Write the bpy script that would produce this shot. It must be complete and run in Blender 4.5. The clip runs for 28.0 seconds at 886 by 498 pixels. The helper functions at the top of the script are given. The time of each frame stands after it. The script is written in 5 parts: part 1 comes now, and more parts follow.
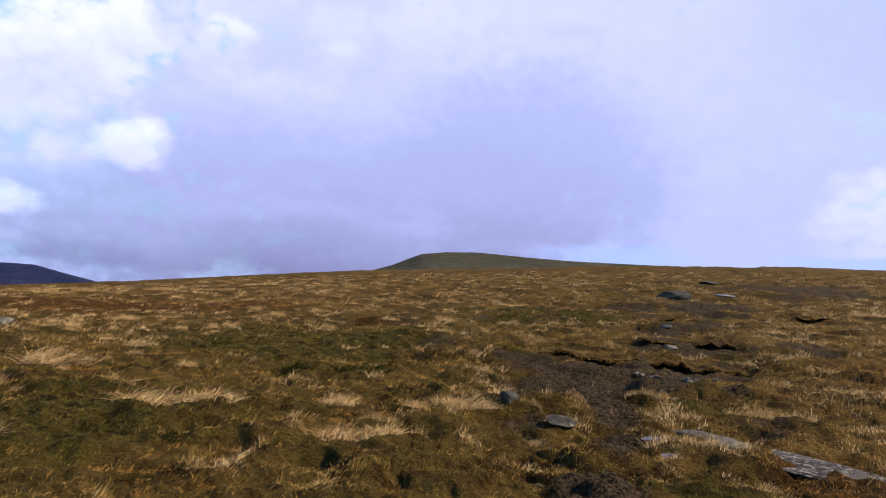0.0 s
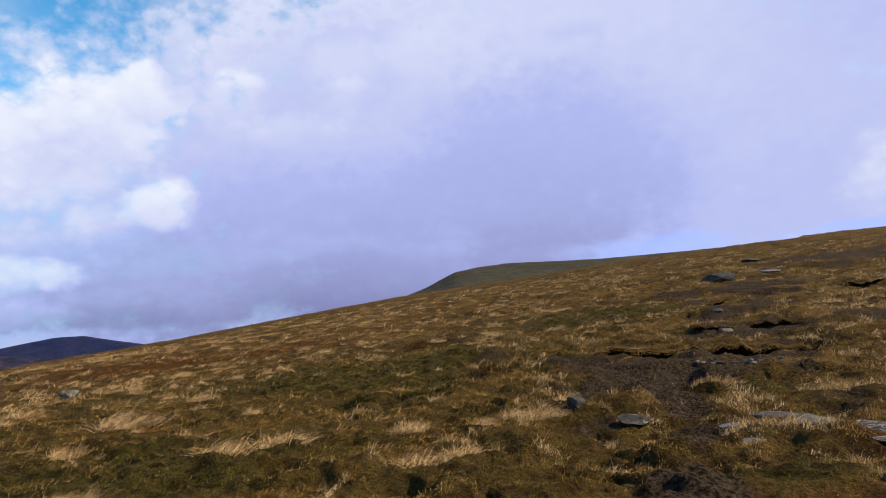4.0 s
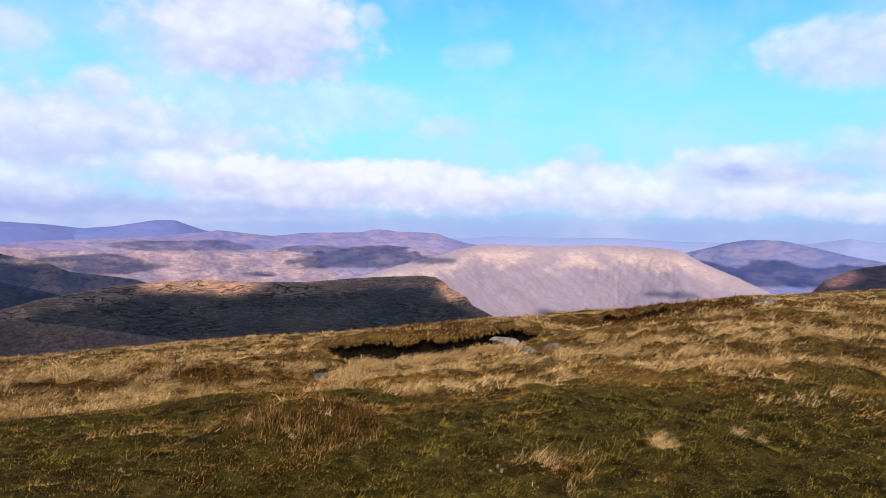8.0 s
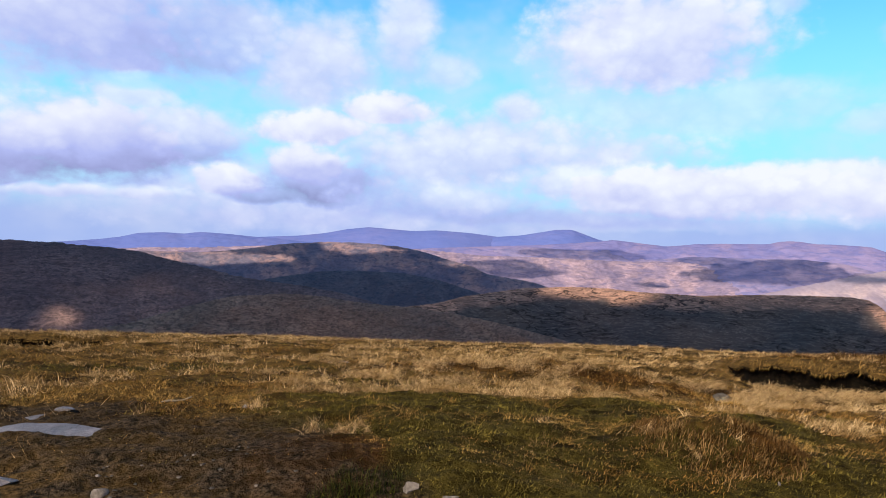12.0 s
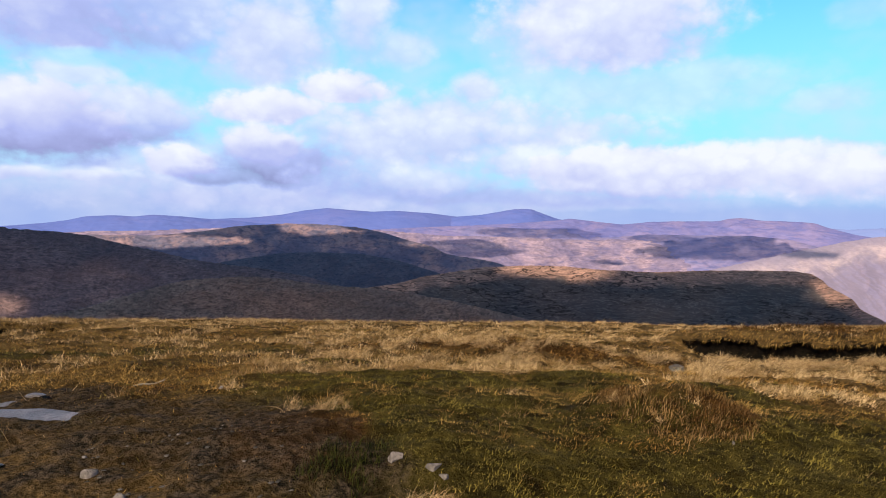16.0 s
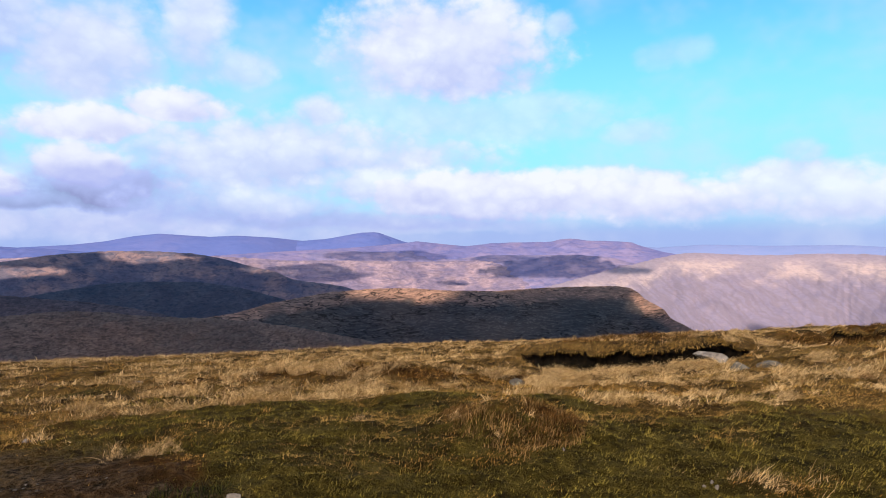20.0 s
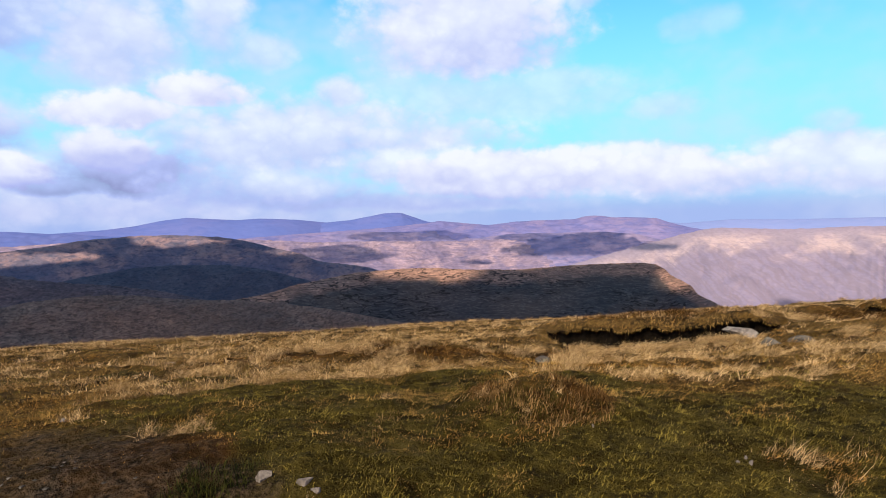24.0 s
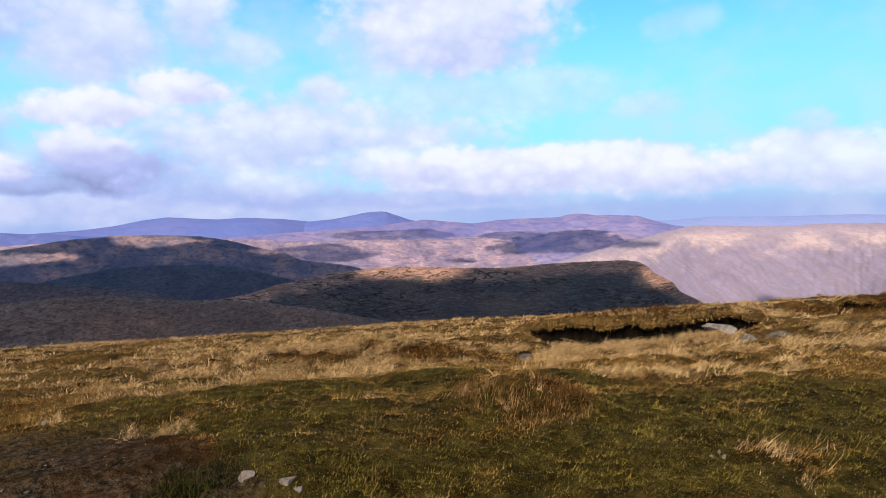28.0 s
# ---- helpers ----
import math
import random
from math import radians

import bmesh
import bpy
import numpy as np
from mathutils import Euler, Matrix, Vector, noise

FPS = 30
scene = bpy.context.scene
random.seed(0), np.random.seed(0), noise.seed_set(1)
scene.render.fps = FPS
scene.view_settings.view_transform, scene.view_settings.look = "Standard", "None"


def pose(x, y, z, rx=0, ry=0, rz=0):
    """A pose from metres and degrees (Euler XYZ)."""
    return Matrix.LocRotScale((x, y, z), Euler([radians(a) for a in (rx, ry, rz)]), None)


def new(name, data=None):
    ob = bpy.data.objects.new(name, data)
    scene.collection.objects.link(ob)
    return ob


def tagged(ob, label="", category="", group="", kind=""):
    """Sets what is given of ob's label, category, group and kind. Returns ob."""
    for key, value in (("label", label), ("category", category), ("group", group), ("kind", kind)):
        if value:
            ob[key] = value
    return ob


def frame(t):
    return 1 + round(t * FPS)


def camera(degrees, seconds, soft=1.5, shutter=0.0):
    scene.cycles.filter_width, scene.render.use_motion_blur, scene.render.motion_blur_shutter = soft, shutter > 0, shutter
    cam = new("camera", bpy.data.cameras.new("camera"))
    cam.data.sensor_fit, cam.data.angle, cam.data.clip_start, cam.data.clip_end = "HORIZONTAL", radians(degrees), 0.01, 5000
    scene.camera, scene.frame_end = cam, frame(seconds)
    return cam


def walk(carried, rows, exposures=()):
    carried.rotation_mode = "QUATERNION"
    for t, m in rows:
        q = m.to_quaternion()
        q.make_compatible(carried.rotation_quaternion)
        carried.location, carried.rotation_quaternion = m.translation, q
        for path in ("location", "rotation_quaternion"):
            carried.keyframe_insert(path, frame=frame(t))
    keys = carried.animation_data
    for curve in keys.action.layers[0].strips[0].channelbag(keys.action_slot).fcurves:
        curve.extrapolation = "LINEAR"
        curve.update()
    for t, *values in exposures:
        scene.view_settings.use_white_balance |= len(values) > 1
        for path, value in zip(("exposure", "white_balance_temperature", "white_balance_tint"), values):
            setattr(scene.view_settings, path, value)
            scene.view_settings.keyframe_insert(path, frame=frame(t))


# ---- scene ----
# ---- camera and its walk ----
cam = camera(71.1, 28.0, soft=1.0)
PATH = [
    (0.0, 0.014, -0.005, 1.549, 94.78, -3.25, -0.46),
    (0.5, 0.052, -0.039, 1.553, 95.6, 0.52, -9.84),
    (1.0, 0.118, -0.096, 1.546, 95.96, -1.37, -20.02),
    (1.5, 0.209, -0.11, 1.546, 95.24, -2.18, -30.89),
    (2.0, 0.239, -0.15, 1.579, 97.62, 0.96, -39.11),
    (2.5, 0.171, -0.151, 1.582, 97.5, 1.84, -35.78),
    (3.0, 0.081, -0.111, 1.565, 96.3, 2.51, -25.05),
    (3.5, -0.066, -0.081, 1.559, 96.25, 3.1, -9.8),
    (5.5, -0.482, -0.379, 1.572, 95.78, 5.36, 36.2),
    (6.0, -0.544, -0.494, 1.536, 95.14, 2.4, 51.06),
    (6.5, -0.557, -0.72, 1.543, 94.55, 4.06, 64.75),
    (7.0, -0.555, -0.875, 1.526, 92.3, -0.03, 73.71),
    (7.5, -0.562, -0.979, 1.506, 90.14, -2.18, 81.81),
    (8.0, -0.623, -1.039, 1.492, 88.74, -1.04, 90.76),
    (8.5, -0.656, -1.062, 1.485, 89.03, -0.95, 99.64),
    (9.0, -0.666, -1.091, 1.459, 89.28, -2.0, 108.45),
    (9.5, -0.666, -1.093, 1.464, 88.6, -1.96, 113.53),
    (10.0, -0.662, -1.097, 1.469, 90.52, -0.38, 114.18),
    (10.5, -0.656, -1.101, 1.473, 90.35, 1.44, 118.8),
    (11.0, -0.667, -1.129, 1.461, 90.16, 0.3, 121.52),
    (11.5, -0.668, -1.134, 1.456, 89.7, -1.89, 123.12),
    (12.0, -0.673, -1.147, 1.443, 88.76, -1.84, 125.97),
    (12.5, -0.679, -1.157, 1.435, 88.01, -1.5, 125.33),
    (14.5, -0.525, -1.144, 1.459, 87.48, 0.84, 123.99),
    (15.0, -0.508, -1.16, 1.447, 87.29, -0.98, 122.73),
    (15.5, -0.501, -1.156, 1.447, 86.48, -0.96, 121.01),
    (16.0, -0.492, -1.156, 1.447, 87.03, -1.28, 122.21),
    (16.5, -0.493, -1.155, 1.448, 86.8, -0.28, 121.81),
    (17.0, -0.499, -1.157, 1.439, 85.84, 0.59, 121.35),
    (17.5, -0.507, -1.156, 1.444, 86.47, -0.29, 120.86),
    (18.0, -0.502, -1.124, 1.464, 87.94, -1.75, 116.7),
    (18.5, -0.494, -1.102, 1.462, 89.78, -0.81, 109.99),
    (19.0, -0.512, -1.099, 1.462, 88.95, -0.17, 107.9),
    (19.5, -0.492, -1.1, 1.467, 89.32, 0.45, 107.8),
    (20.0, -0.495, -1.108, 1.462, 89.4, -0.46, 108.17),
    (20.5, -0.515, -1.122, 1.459, 88.9, -0.85, 110.37),
    (21.0, -0.52, -1.121, 1.457, 89.49, -0.49, 109.57),
    (21.5, -0.514, -1.119, 1.459, 89.21, -0.25, 108.77),
    (23.5, -0.527, -1.138, 1.442, 87.82, -0.52, 108.52),
    (24.0, -0.533, -1.133, 1.443, 87.5, 0.55, 110.3),
    (24.5, -0.533, -1.124, 1.448, 87.35, 0.02, 109.73),
    (25.0, -0.531, -1.121, 1.45, 87.8, -0.37, 109.64),
    (25.5, -0.54, -1.083, 1.468, 88.37, -1.0, 109.33),
    (26.0, -0.507, -1.067, 1.483, 89.27, -2.21, 106.57),
    (26.5, -0.501, -1.006, 1.485, 88.39, -1.43, 100.5),
    (27.0, -0.491, -1.004, 1.487, 89.04, -0.67, 94.63),
    (27.5, -0.486, -1.022, 1.472, 88.37, 1.01, 96.18),
    (28.0, -0.489, -1.091, 1.461, 87.35, 0.76, 108.85),
]
# seconds, stops: the phone darkens its picture towards the bright east
EXPOSURES = [(0.0, 0.9), (1.0, 0.87), (1.6, 0.40), (2.1, 0.04), (2.6, 0.04), (3.0, 0.54), (3.5, 0.7), (5.5, 0.78), (6.5, 0.70), (8.0, 0.78), (28.0, 0.79)]
SUN_POWER, SKY_GAIN = 5.0, 0.115

walk(cam, [(t, pose(x, y, z, rx, ry, rz)) for t, x, y, z, rx, ry, rz in PATH], EXPOSURES)

# ---- sun, sky and clouds ----
SUN_YAW, SUN_HEIGHT = -88.0, 37.0        # degrees from north to the left, degrees up


def toward(yaw, height):
    a, b = radians(yaw), radians(height)
    return Vector((-math.sin(a) * math.cos(b), math.cos(a) * math.cos(b), math.sin(b)))


sun = new("sun", bpy.data.lights.new("sun", "SUN"))
sun.data.energy, sun.data.angle, sun.data.color = SUN_POWER, radians(0.6), (1.0, 0.83, 0.60)
sun.rotation_euler = toward(SUN_YAW, SUN_HEIGHT).to_track_quat("Z", "Y").to_euler()


class Nodes:
    """Short ways to add and join shader nodes."""

    def __init__(self, tree):
        self.t = tree
        tree.nodes.clear()

    def n(self, kind, **props):
        node = self.t.nodes.new(kind)
        for k, v in props.items():
            setattr(node, k, v)
        return node

    def put(self, v, socket):
        if hasattr(v, "is_linked"):
            self.t.links.new(v, socket)
        else:
            socket.default_value = v

    def math(self, op, a, b=0.0, c=0.0, clamp=False):
        node = self.n("ShaderNodeMath", operation=op, use_clamp=clamp)
        for s, v in zip(node.inputs, (a, b, c)):
            self.put(v, s)
        return node.outputs[0]

    def vec(self, op, a, b=(0, 0, 0), c=(0, 0, 0), out=0):
        node = self.n("ShaderNodeVectorMath", operation=op)
        for s, v in zip(node.inputs, (a, b, c)):
            self.put(v, s)
        return node.outputs[out]

    def xyz(self, x, y, z):
        node = self.n("ShaderNodeCombineXYZ")
        for s, v in zip(node.inputs, (x, y, z)):
            self.put(v, s)
        return node.outputs[0]

    def noise(self, v, scale, detail=4.0, rough=0.55, twist=0.0, color=False):
        node = self.n("ShaderNodeTexNoise")
        if v is not None:
            self.put(v, node.inputs["Vector"])
        node.inputs["Scale"].default_value = scale
        node.inputs["Detail"].default_value = detail
        node.inputs["Roughness"].default_value = rough
        node.inputs["Distortion"].default_value = twist
        return node.outputs["Color" if color else "Fac"]

    def ramp(self, v, lo, hi, a=0.0, b=1.0, smooth=True):
        node = self.n("ShaderNodeMapRange", interpolation_type="SMOOTHSTEP" if smooth else "LINEAR")
        for s, w in zip(node.inputs[:5], (v, lo, hi, a, b)):
            self.put(w, s)
        return node.outputs[0]

    def mix(self, f, a, b, how="MIX"):
        node = self.n("ShaderNodeMix", data_type="RGBA", blend_type=how)
        for k, v in ((0, f), (6, a), (7, b)):
            if k and isinstance(v, tuple):
                v = (*v[:3], 1.0)
            self.put(v, node.inputs[k])
        return node.outputs[2]


world = bpy.data.worlds.new("sky")
scene.world = world
world.use_nodes = True
world.cycles.sampling_method, world.cycles.sample_map_resolution = "MANUAL", 512
w = Nodes(world.node_tree)
way = w.vec("NORMALIZE", w.n("ShaderNodeTexCoord").outputs["Generated"])
parts = w.n("ShaderNodeSeparateXYZ")
w.put(way, parts.inputs[0])
yaw = w.math("MULTIPLY", w.math("ARCTAN2", w.math("MULTIPLY", parts.outputs[0], -1.0), parts.outputs[1]), 57.29578)
high = w.math("MULTIPLY", w.math("ARCSINE", parts.outputs[2]), 57.29578)
# yaw runs on past the south, so that no cloud is cut there
yaw = w.math("ADD", yaw, w.math("MULTIPLY", w.math("LESS_THAN", yaw, -100.0), 360.0))
flat = w.xyz(yaw, high, 0.0)
grain = w.vec("MULTIPLY", flat, (0.75, 1.0, 1.0))
fine = w.noise(grain, 0.75, 6.0, 0.58)


def heads(scale, soft):
    """Round heads of cloud: 0 in the middle of a head, about 1 in the creases between."""
    node = w.n("ShaderNodeTexVoronoi", feature="SMOOTH_F1")
    w.put(w.vec("ADD", grain, w.vec("MULTIPLY", w.vec("SUBTRACT", w.noise(grain, scale * 1.3, 3.0, 0.6, color=True), (0.5, 0.5, 0.5)), (1.4 / scale, 1.0 / scale, 0.0))), node.inputs["Vector"])
    node.inputs["Scale"].default_value = scale
    node.inputs["Smoothness"].default_value = soft
    return w.math("SUBTRACT", node.outputs["Distance"], 0.42)


large, small = heads(0.32, 0.35), heads(0.95, 0.3)
tuft = w.math("ADD", w.math("ADD", w.math("MULTIPLY", large, 0.55), w.math("MULTIPLY", small, 0.30)), w.math("MULTIPLY", w.math("SUBTRACT", fine, 0.5), 0.75))
shift = w.vec("MULTIPLY", w.vec("SUBTRACT", w.noise(grain, 0.16, 4.0, 0.55, color=True), (0.5, 0.5, 0.5)), (4.5, 2.6, 0.0))
bent = w.vec("ADD", flat, shift)
bent_parts = w.n("ShaderNodeSeparateXYZ")
w.put(bent, bent_parts.inputs[0])
east, up = bent_parts.outputs[0], bent_parts.outputs[1]
relief = w.math("MULTIPLY", w.math("ADD", w.math("MULTIPLY", large, 0.22), w.math("MULTIPLY", small, 0.16)), w.ramp(yaw, 12.0, 48.0, 0.2, 1.0))
thick, dark = w.math("MULTIPLY", w.ramp(w.noise(grain, 0.10, 4.0, 0.6), 0.45, 0.78), 0.12), 0.15


def mask_of(a, b, wide, tall, soft, much):
    """How much of the cloud there is, and the place in its height. Each cloud waits for the one before (by a millionth), so that few values are held at once."""
    wait = w.math("MULTIPLY", thick, 1e-6)
    u = w.math("MULTIPLY_ADD", w.math("SUBTRACT", east, wait), 1 / wide, -a / wide)
    v = w.math("MULTIPLY_ADD", w.math("SUBTRACT", up, wait), 1 / tall, -b / tall)
    q = w.math("MULTIPLY_ADD", u, u, w.math("MULTIPLY", v, v))
    q = w.math("MULTIPLY_ADD", tuft, 1.0 + 1.1 * soft, q)
    return w.ramp(q, (1.0 + 0.8 * soft) ** 2, (1.0 - 0.8 * soft) ** 2, 0.0, much), v


def puff(a, b, wide, tall, soft, much, top, foot):
    """A cloud at yaw a, height b, with its half width and height in degrees; its tone goes from top to foot (0 sunlit, 1 dark grey)."""
    global thick, dark
    m, v = mask_of(a, b, wide, tall, soft, much)
    tone = w.ramp(v, -0.9, 0.6, foot, top)
    dark = w.math("MULTIPLY_ADD", m, w.math("SUBTRACT", tone, dark), dark)
    thick = w.math("MAXIMUM", thick, m)


def gap(a, b, wide, tall, soft, much):
    """Clear sky between the clouds."""
    global thick
    m, v = mask_of(a, b, wide, tall, min(0.95, soft + 0.35), much * 0.8)
    thick = w.math("MULTIPLY_ADD", m, w.math("MULTIPLY", thick, -1.0), thick)


# the grey sheet over the north
puff(-62, 14, 38, 24, 0.35, 1, 0.14, 0.22)
puff(-5.8, 14.4, 44.9, 21, 0.3, 1, 0.20, 0.44); puff(7.9, 13.3, 17.4, 14.2, 0.25, 1, 0.36, 0.46); puff(24.1, 8.3, 21.7, 9.4, 0.5, 0.9, 0.4, 0.66); puff(25.4, 3.9, 17.8, 3.3, 0.55, 0.95, 0.62, 0.92)
puff(9.5, 6.3, 15.2, 4.6, 0.6, 0.8, 0.55, 0.78); puff(23.3, 14.6, 11.6, 7.4, 0.6, 0.5, 0.36, 0.45); puff(34.4, 14.6, 4, 3.7, 0.5, 0.9, 0.06, 0.3)
puff(29.4, 19.9, 4.4, 2.3, 0.35, 1, 0, 0.2); puff(35.5, 18.1, 2.8, 2.4, 0.4, 0.9, 0.05, 0.2); puff(21, 20.1, 2.8, 2.7, 0.6, 0.6, 0.12, 0.3)
puff(0.6, 23.4, 4.8, 2.8, 0.8, 0.8, 0.1, 0.25); puff(10.7, 22.6, 3.1, 2.3, 0.9, 0.5, 0.15, 0.3); puff(-10.5, 25, 4.7, 2.7, 0.9, 0.5, 0.12, 0.3)
puff(28, 11.1, 2, 1.5, 0.7, 1, 0, 0.18); puff(33.6, 6.1, 2.2, 1.7, 0.7, 0.5, 0.2, 0.4); puff(32, 0.9, 4.1, 0.5, 0.6, 0.7, 0.25, 0.3)
puff(-11.4, 5.1, 4, 1.3, 0.7, 0.5, 0.2, 0.25); puff(-23.2, 11, 2, 2.6, 0.8, 0.7, 0.05, 0.15); puff(-32.7, 12, 9.8, 7.4, 0.7, 0.6, 0.12, 0.25)
# the cloud beside the sun
puff(-24.4, 18.2, 27.9, 16, 0.55, 1, 0.30, 0.44); puff(-6.8, 11.9, 11.4, 8.8, 0.6, 0.8, 0.54, 0.67); puff(-42.1, 24.8, 14.2, 8.1, 0.6, 0.8, 0.42, 0.45)
puff(-51.1, 21.9, 9.4, 5.8, 0.7, 0.7, 0.27, 0.31); puff(-11.3, 25.1, 2.6, 1.1, 0.7, 0.6, 0.27, 0.41); puff(-24, 11.4, 1.7, 2.5, 0.7, 0.45, 0.31, 0.41)
puff(-71.2, 12.2, 16.2, 14, 0.5, 1, 0, 0.06); puff(-65.7, 21.3, 11.4, 4.4, 0.4, 1, 0, 0.1); gap(-69.4, 18.8, 5.3, 1.4, 0.5, 0.375); gap(-74.8, 18.1, 2.2, 0.9, 0.5, 0.75)
puff(-54, 17.9, 8.6, 2.4, 0.6, 0.8, 0.3, 0.23); gap(-55, 18.1, 5.5, 1.7, 0.6, 0.225); gap(-67.4, 15.5, 2.5, 1.6, 0.6, 0.2); puff(-56.7, 12.5, 5.8, 3.9, 0.3, 1, 0, 0.22)
puff(-49.6, 11.2, 6.2, 3.3, 0.5, 0.9, 0.428, 0.68); puff(-55.9, 7.1, 12.5, 1.8, 0.5, 0.95, 0.484, 0.785); puff(-65.2, 9.1, 3.2, 2.8, 0.5, 0.8, 0.428, 0.665)
puff(-60.4, 10.7, 2.3, 1.9, 0.5, 0.5, 0.386, 0.56); puff(-74.1, 6.6, 2.1, 0.8, 0.6, 0.6, 0.27, 0.34); puff(-39.6, 7.7, 6.8, 3.7, 0.6, 0.9, 0.18, 0.3)
puff(-67.7, 3.5, 10.5, 2.7, 0.6, 0.9, 0.04, 0.1); gap(-51.4, 5, 6, 0.8, 0.5, 0.9); gap(-15.8, 4.8, 5.7, 0.8, 0.5, 0.95); gap(-37.4, 4.6, 8.4, 0.5, 0.6, 0.9)
puff(-6.4, 5.1, 4.1, 0.6, 0.6, 0.7, 0.34, 0.34)
puff(9, 7, 18, 7, 0.7, 0.95, 0.56, 0.9); puff(24, 4.2, 16, 3.4, 0.6, 0.9, 0.62, 0.95); puff(28, 11.1, 2.2, 1.6, 0.7, 0.9, 0, 0.2)
# the tall cumulus in the north-west
puff(17.1, 4.8, 19.5, 4.4, 0.5, 0.95, 0.55, 0.75); puff(24.7, 3.1, 13, 2.1, 0.5, 0.95, 0.66, 0.85)
puff(12.7, 3.7, 8.8, 2.9, 0.5, 0.7, 0.75, 0.9); puff(39.9, 8.3, 8.3, 3.1, 0.6, 0.9, 0.34, 0.55); puff(57.9, 14.4, 5.9, 2.4, 0.6, 0.75, 0.12, 0.25)
puff(51.2, 15, 6.4, 3.2, 0.42, 0.9, 0.06, 0.28); puff(44.7, 13.3, 7.2, 3.8, 0.45, 0.9, 0.08, 0.32); puff(38.7, 15.7, 6.4, 4.3, 0.32, 1, 0.02, 0.26)
puff(32, 17.6, 5.8, 4.5, 0.3, 1, 0, 0.28); puff(27.7, 20.5, 3.7, 2.8, 0.26, 1, 0, 0.2); puff(24.9, 23.7, 2.6, 3.7, 0.4, 0.9, 0.2, 0.3)
puff(19.4, 22.2, 2.2, 1.2, 0.5, 0.8, 0.02, 0.2); puff(10.7, 21.8, 1.8, 1, 0.7, 0.5, 0.1, 0.25); puff(15.5, 17.8, 3.7, 1.2, 0.8, 0.5, 0.18, 0.3)
puff(26.9, 11.6, 2.4, 1.6, 0.75, 0.85, 0, 0.22); puff(31.7, 10.1, 3.1, 1.5, 0.6, 0.5, 0.15, 0.35); puff(36.8, 5.8, 2.9, 1.2, 0.75, 0.85, 0.03, 0.2)
puff(33.5, 3.5, 4.2, 0.6, 0.6, 0.5, 0.6, 0.7); puff(51.7, 6.3, 6.3, 3, 0.6, 0.8, 0.1, 0.18); puff(57.8, 6.4, 2.5, 1.2, 0.7, 0.35, 0.4, 0.5)
puff(48.8, 5.3, 2, 1.5, 0.7, 0.4, 0.4, 0.45); puff(64.7, 6.3, 6, 1.5, 0.6, 0.85, 0.06, 0.22); puff(68.6, 4.7, 7.4, 1.3, 0.6, 0.85, 0.03, 0.15)
puff(51.5, 2.8, 9.6, 1.3, 0.5, 0.9, 0.03, 0.2); puff(40.4, 2.6, 6.2, 1, 0.6, 0.8, 0.4, 0.6); puff(45.8, 21.4, 1.8, 1, 0.6, 0.7, 0.08, 0.2)
# small clouds and the bank over the western hills
puff(43.4, 21.5, 1.1, 1.2, 0.6, 0.7, 0.05, 0.2); puff(41, 23.9, 1.9, 0.6, 0.8, 0.45, 0.1, 0.1); puff(106.4, 16.6, 6.8, 4.5, 0.6, 0.5, 0.2, 0.4)
puff(97.8, 19.4, 1.6, 0.9, 0.6, 0.6, 0.1, 0.2); puff(88.4, 16.1, 2, 1.1, 0.8, 0.3, 0.1, 0.1); puff(102.8, 11.3, 7.2, 1.8, 0.8, 0.45, 0.1, 0.15)
puff(91.2, 9.9, 2.6, 1, 0.7, 0.5, 0.1, 0.15); puff(105.7, 4, 11.3, 2.1, 0.35, 1, 0, 0.3); puff(90.7, 4.1, 11, 2, 0.4, 1, 0, 0.28)
puff(78.6, 4.8, 6.8, 2.3, 0.4, 0.9, 0.02, 0.25); puff(78.6, 7.3, 1.6, 0.9, 0.7, 0.5, 0.05, 0.1); puff(64.6, 4.9, 9.7, 2.1, 0.5, 0.9, 0.05, 0.25)
puff(58.6, 6.3, 3.4, 1.1, 0.7, 0.55, 0.35, 0.5); puff(62.6, 3.1, 15, 1.1, 0.5, 0.9, 0, 0.22); puff(50.6, 6.5, 5.3, 2.9, 0.7, 0.6, 0.15, 0.25)
puff(49.1, 5.7, 2.4, 1.4, 0.6, 0.5, 0.45, 0.55); puff(41.3, 3.3, 4.9, 1.8, 0.6, 0.7, 0.45, 0.65); puff(45.6, 3, 1.6, 0.9, 0.7, 0.6, 0.08, 0.2)
puff(156.3, 15.6, 10.1, 4.5, 0.5, 0.95, 0.28, 0.48); puff(147, 16, 7.7, 3.3, 0.5, 0.8, 0.38, 0.58)
# the broken clouds in the south-west
puff(137, 3.6, 22, 3.3, 0.6, 0.85, 0.14, 0.36)
puff(137.9, 14.9, 5.5, 3.8, 0.6, 0.85, 0.14, 0.34); puff(129.6, 18, 2.6, 4.6, 0.7, 0.8, 0.1, 0.2); puff(126.4, 14.8, 2.2, 1.5, 0.7, 0.6, 0.1, 0.2)
puff(108.2, 17.2, 10.1, 4.7, 0.38, 0.95, 0.06, 0.3); puff(113.4, 15.6, 4, 2.8, 0.5, 0.7, 0.08, 0.25); puff(103.5, 15.5, 4.9, 2.7, 0.6, 0.6, 0.2, 0.32)
puff(119.8, 11.3, 2.4, 1.6, 0.5, 0.85, 0.06, 0.25); puff(106.5, 11.4, 11.1, 2.1, 0.8, 0.5, 0.1, 0.2); puff(99.6, 12.4, 3.8, 1.2, 0.8, 0.5, 0.08, 0.15)
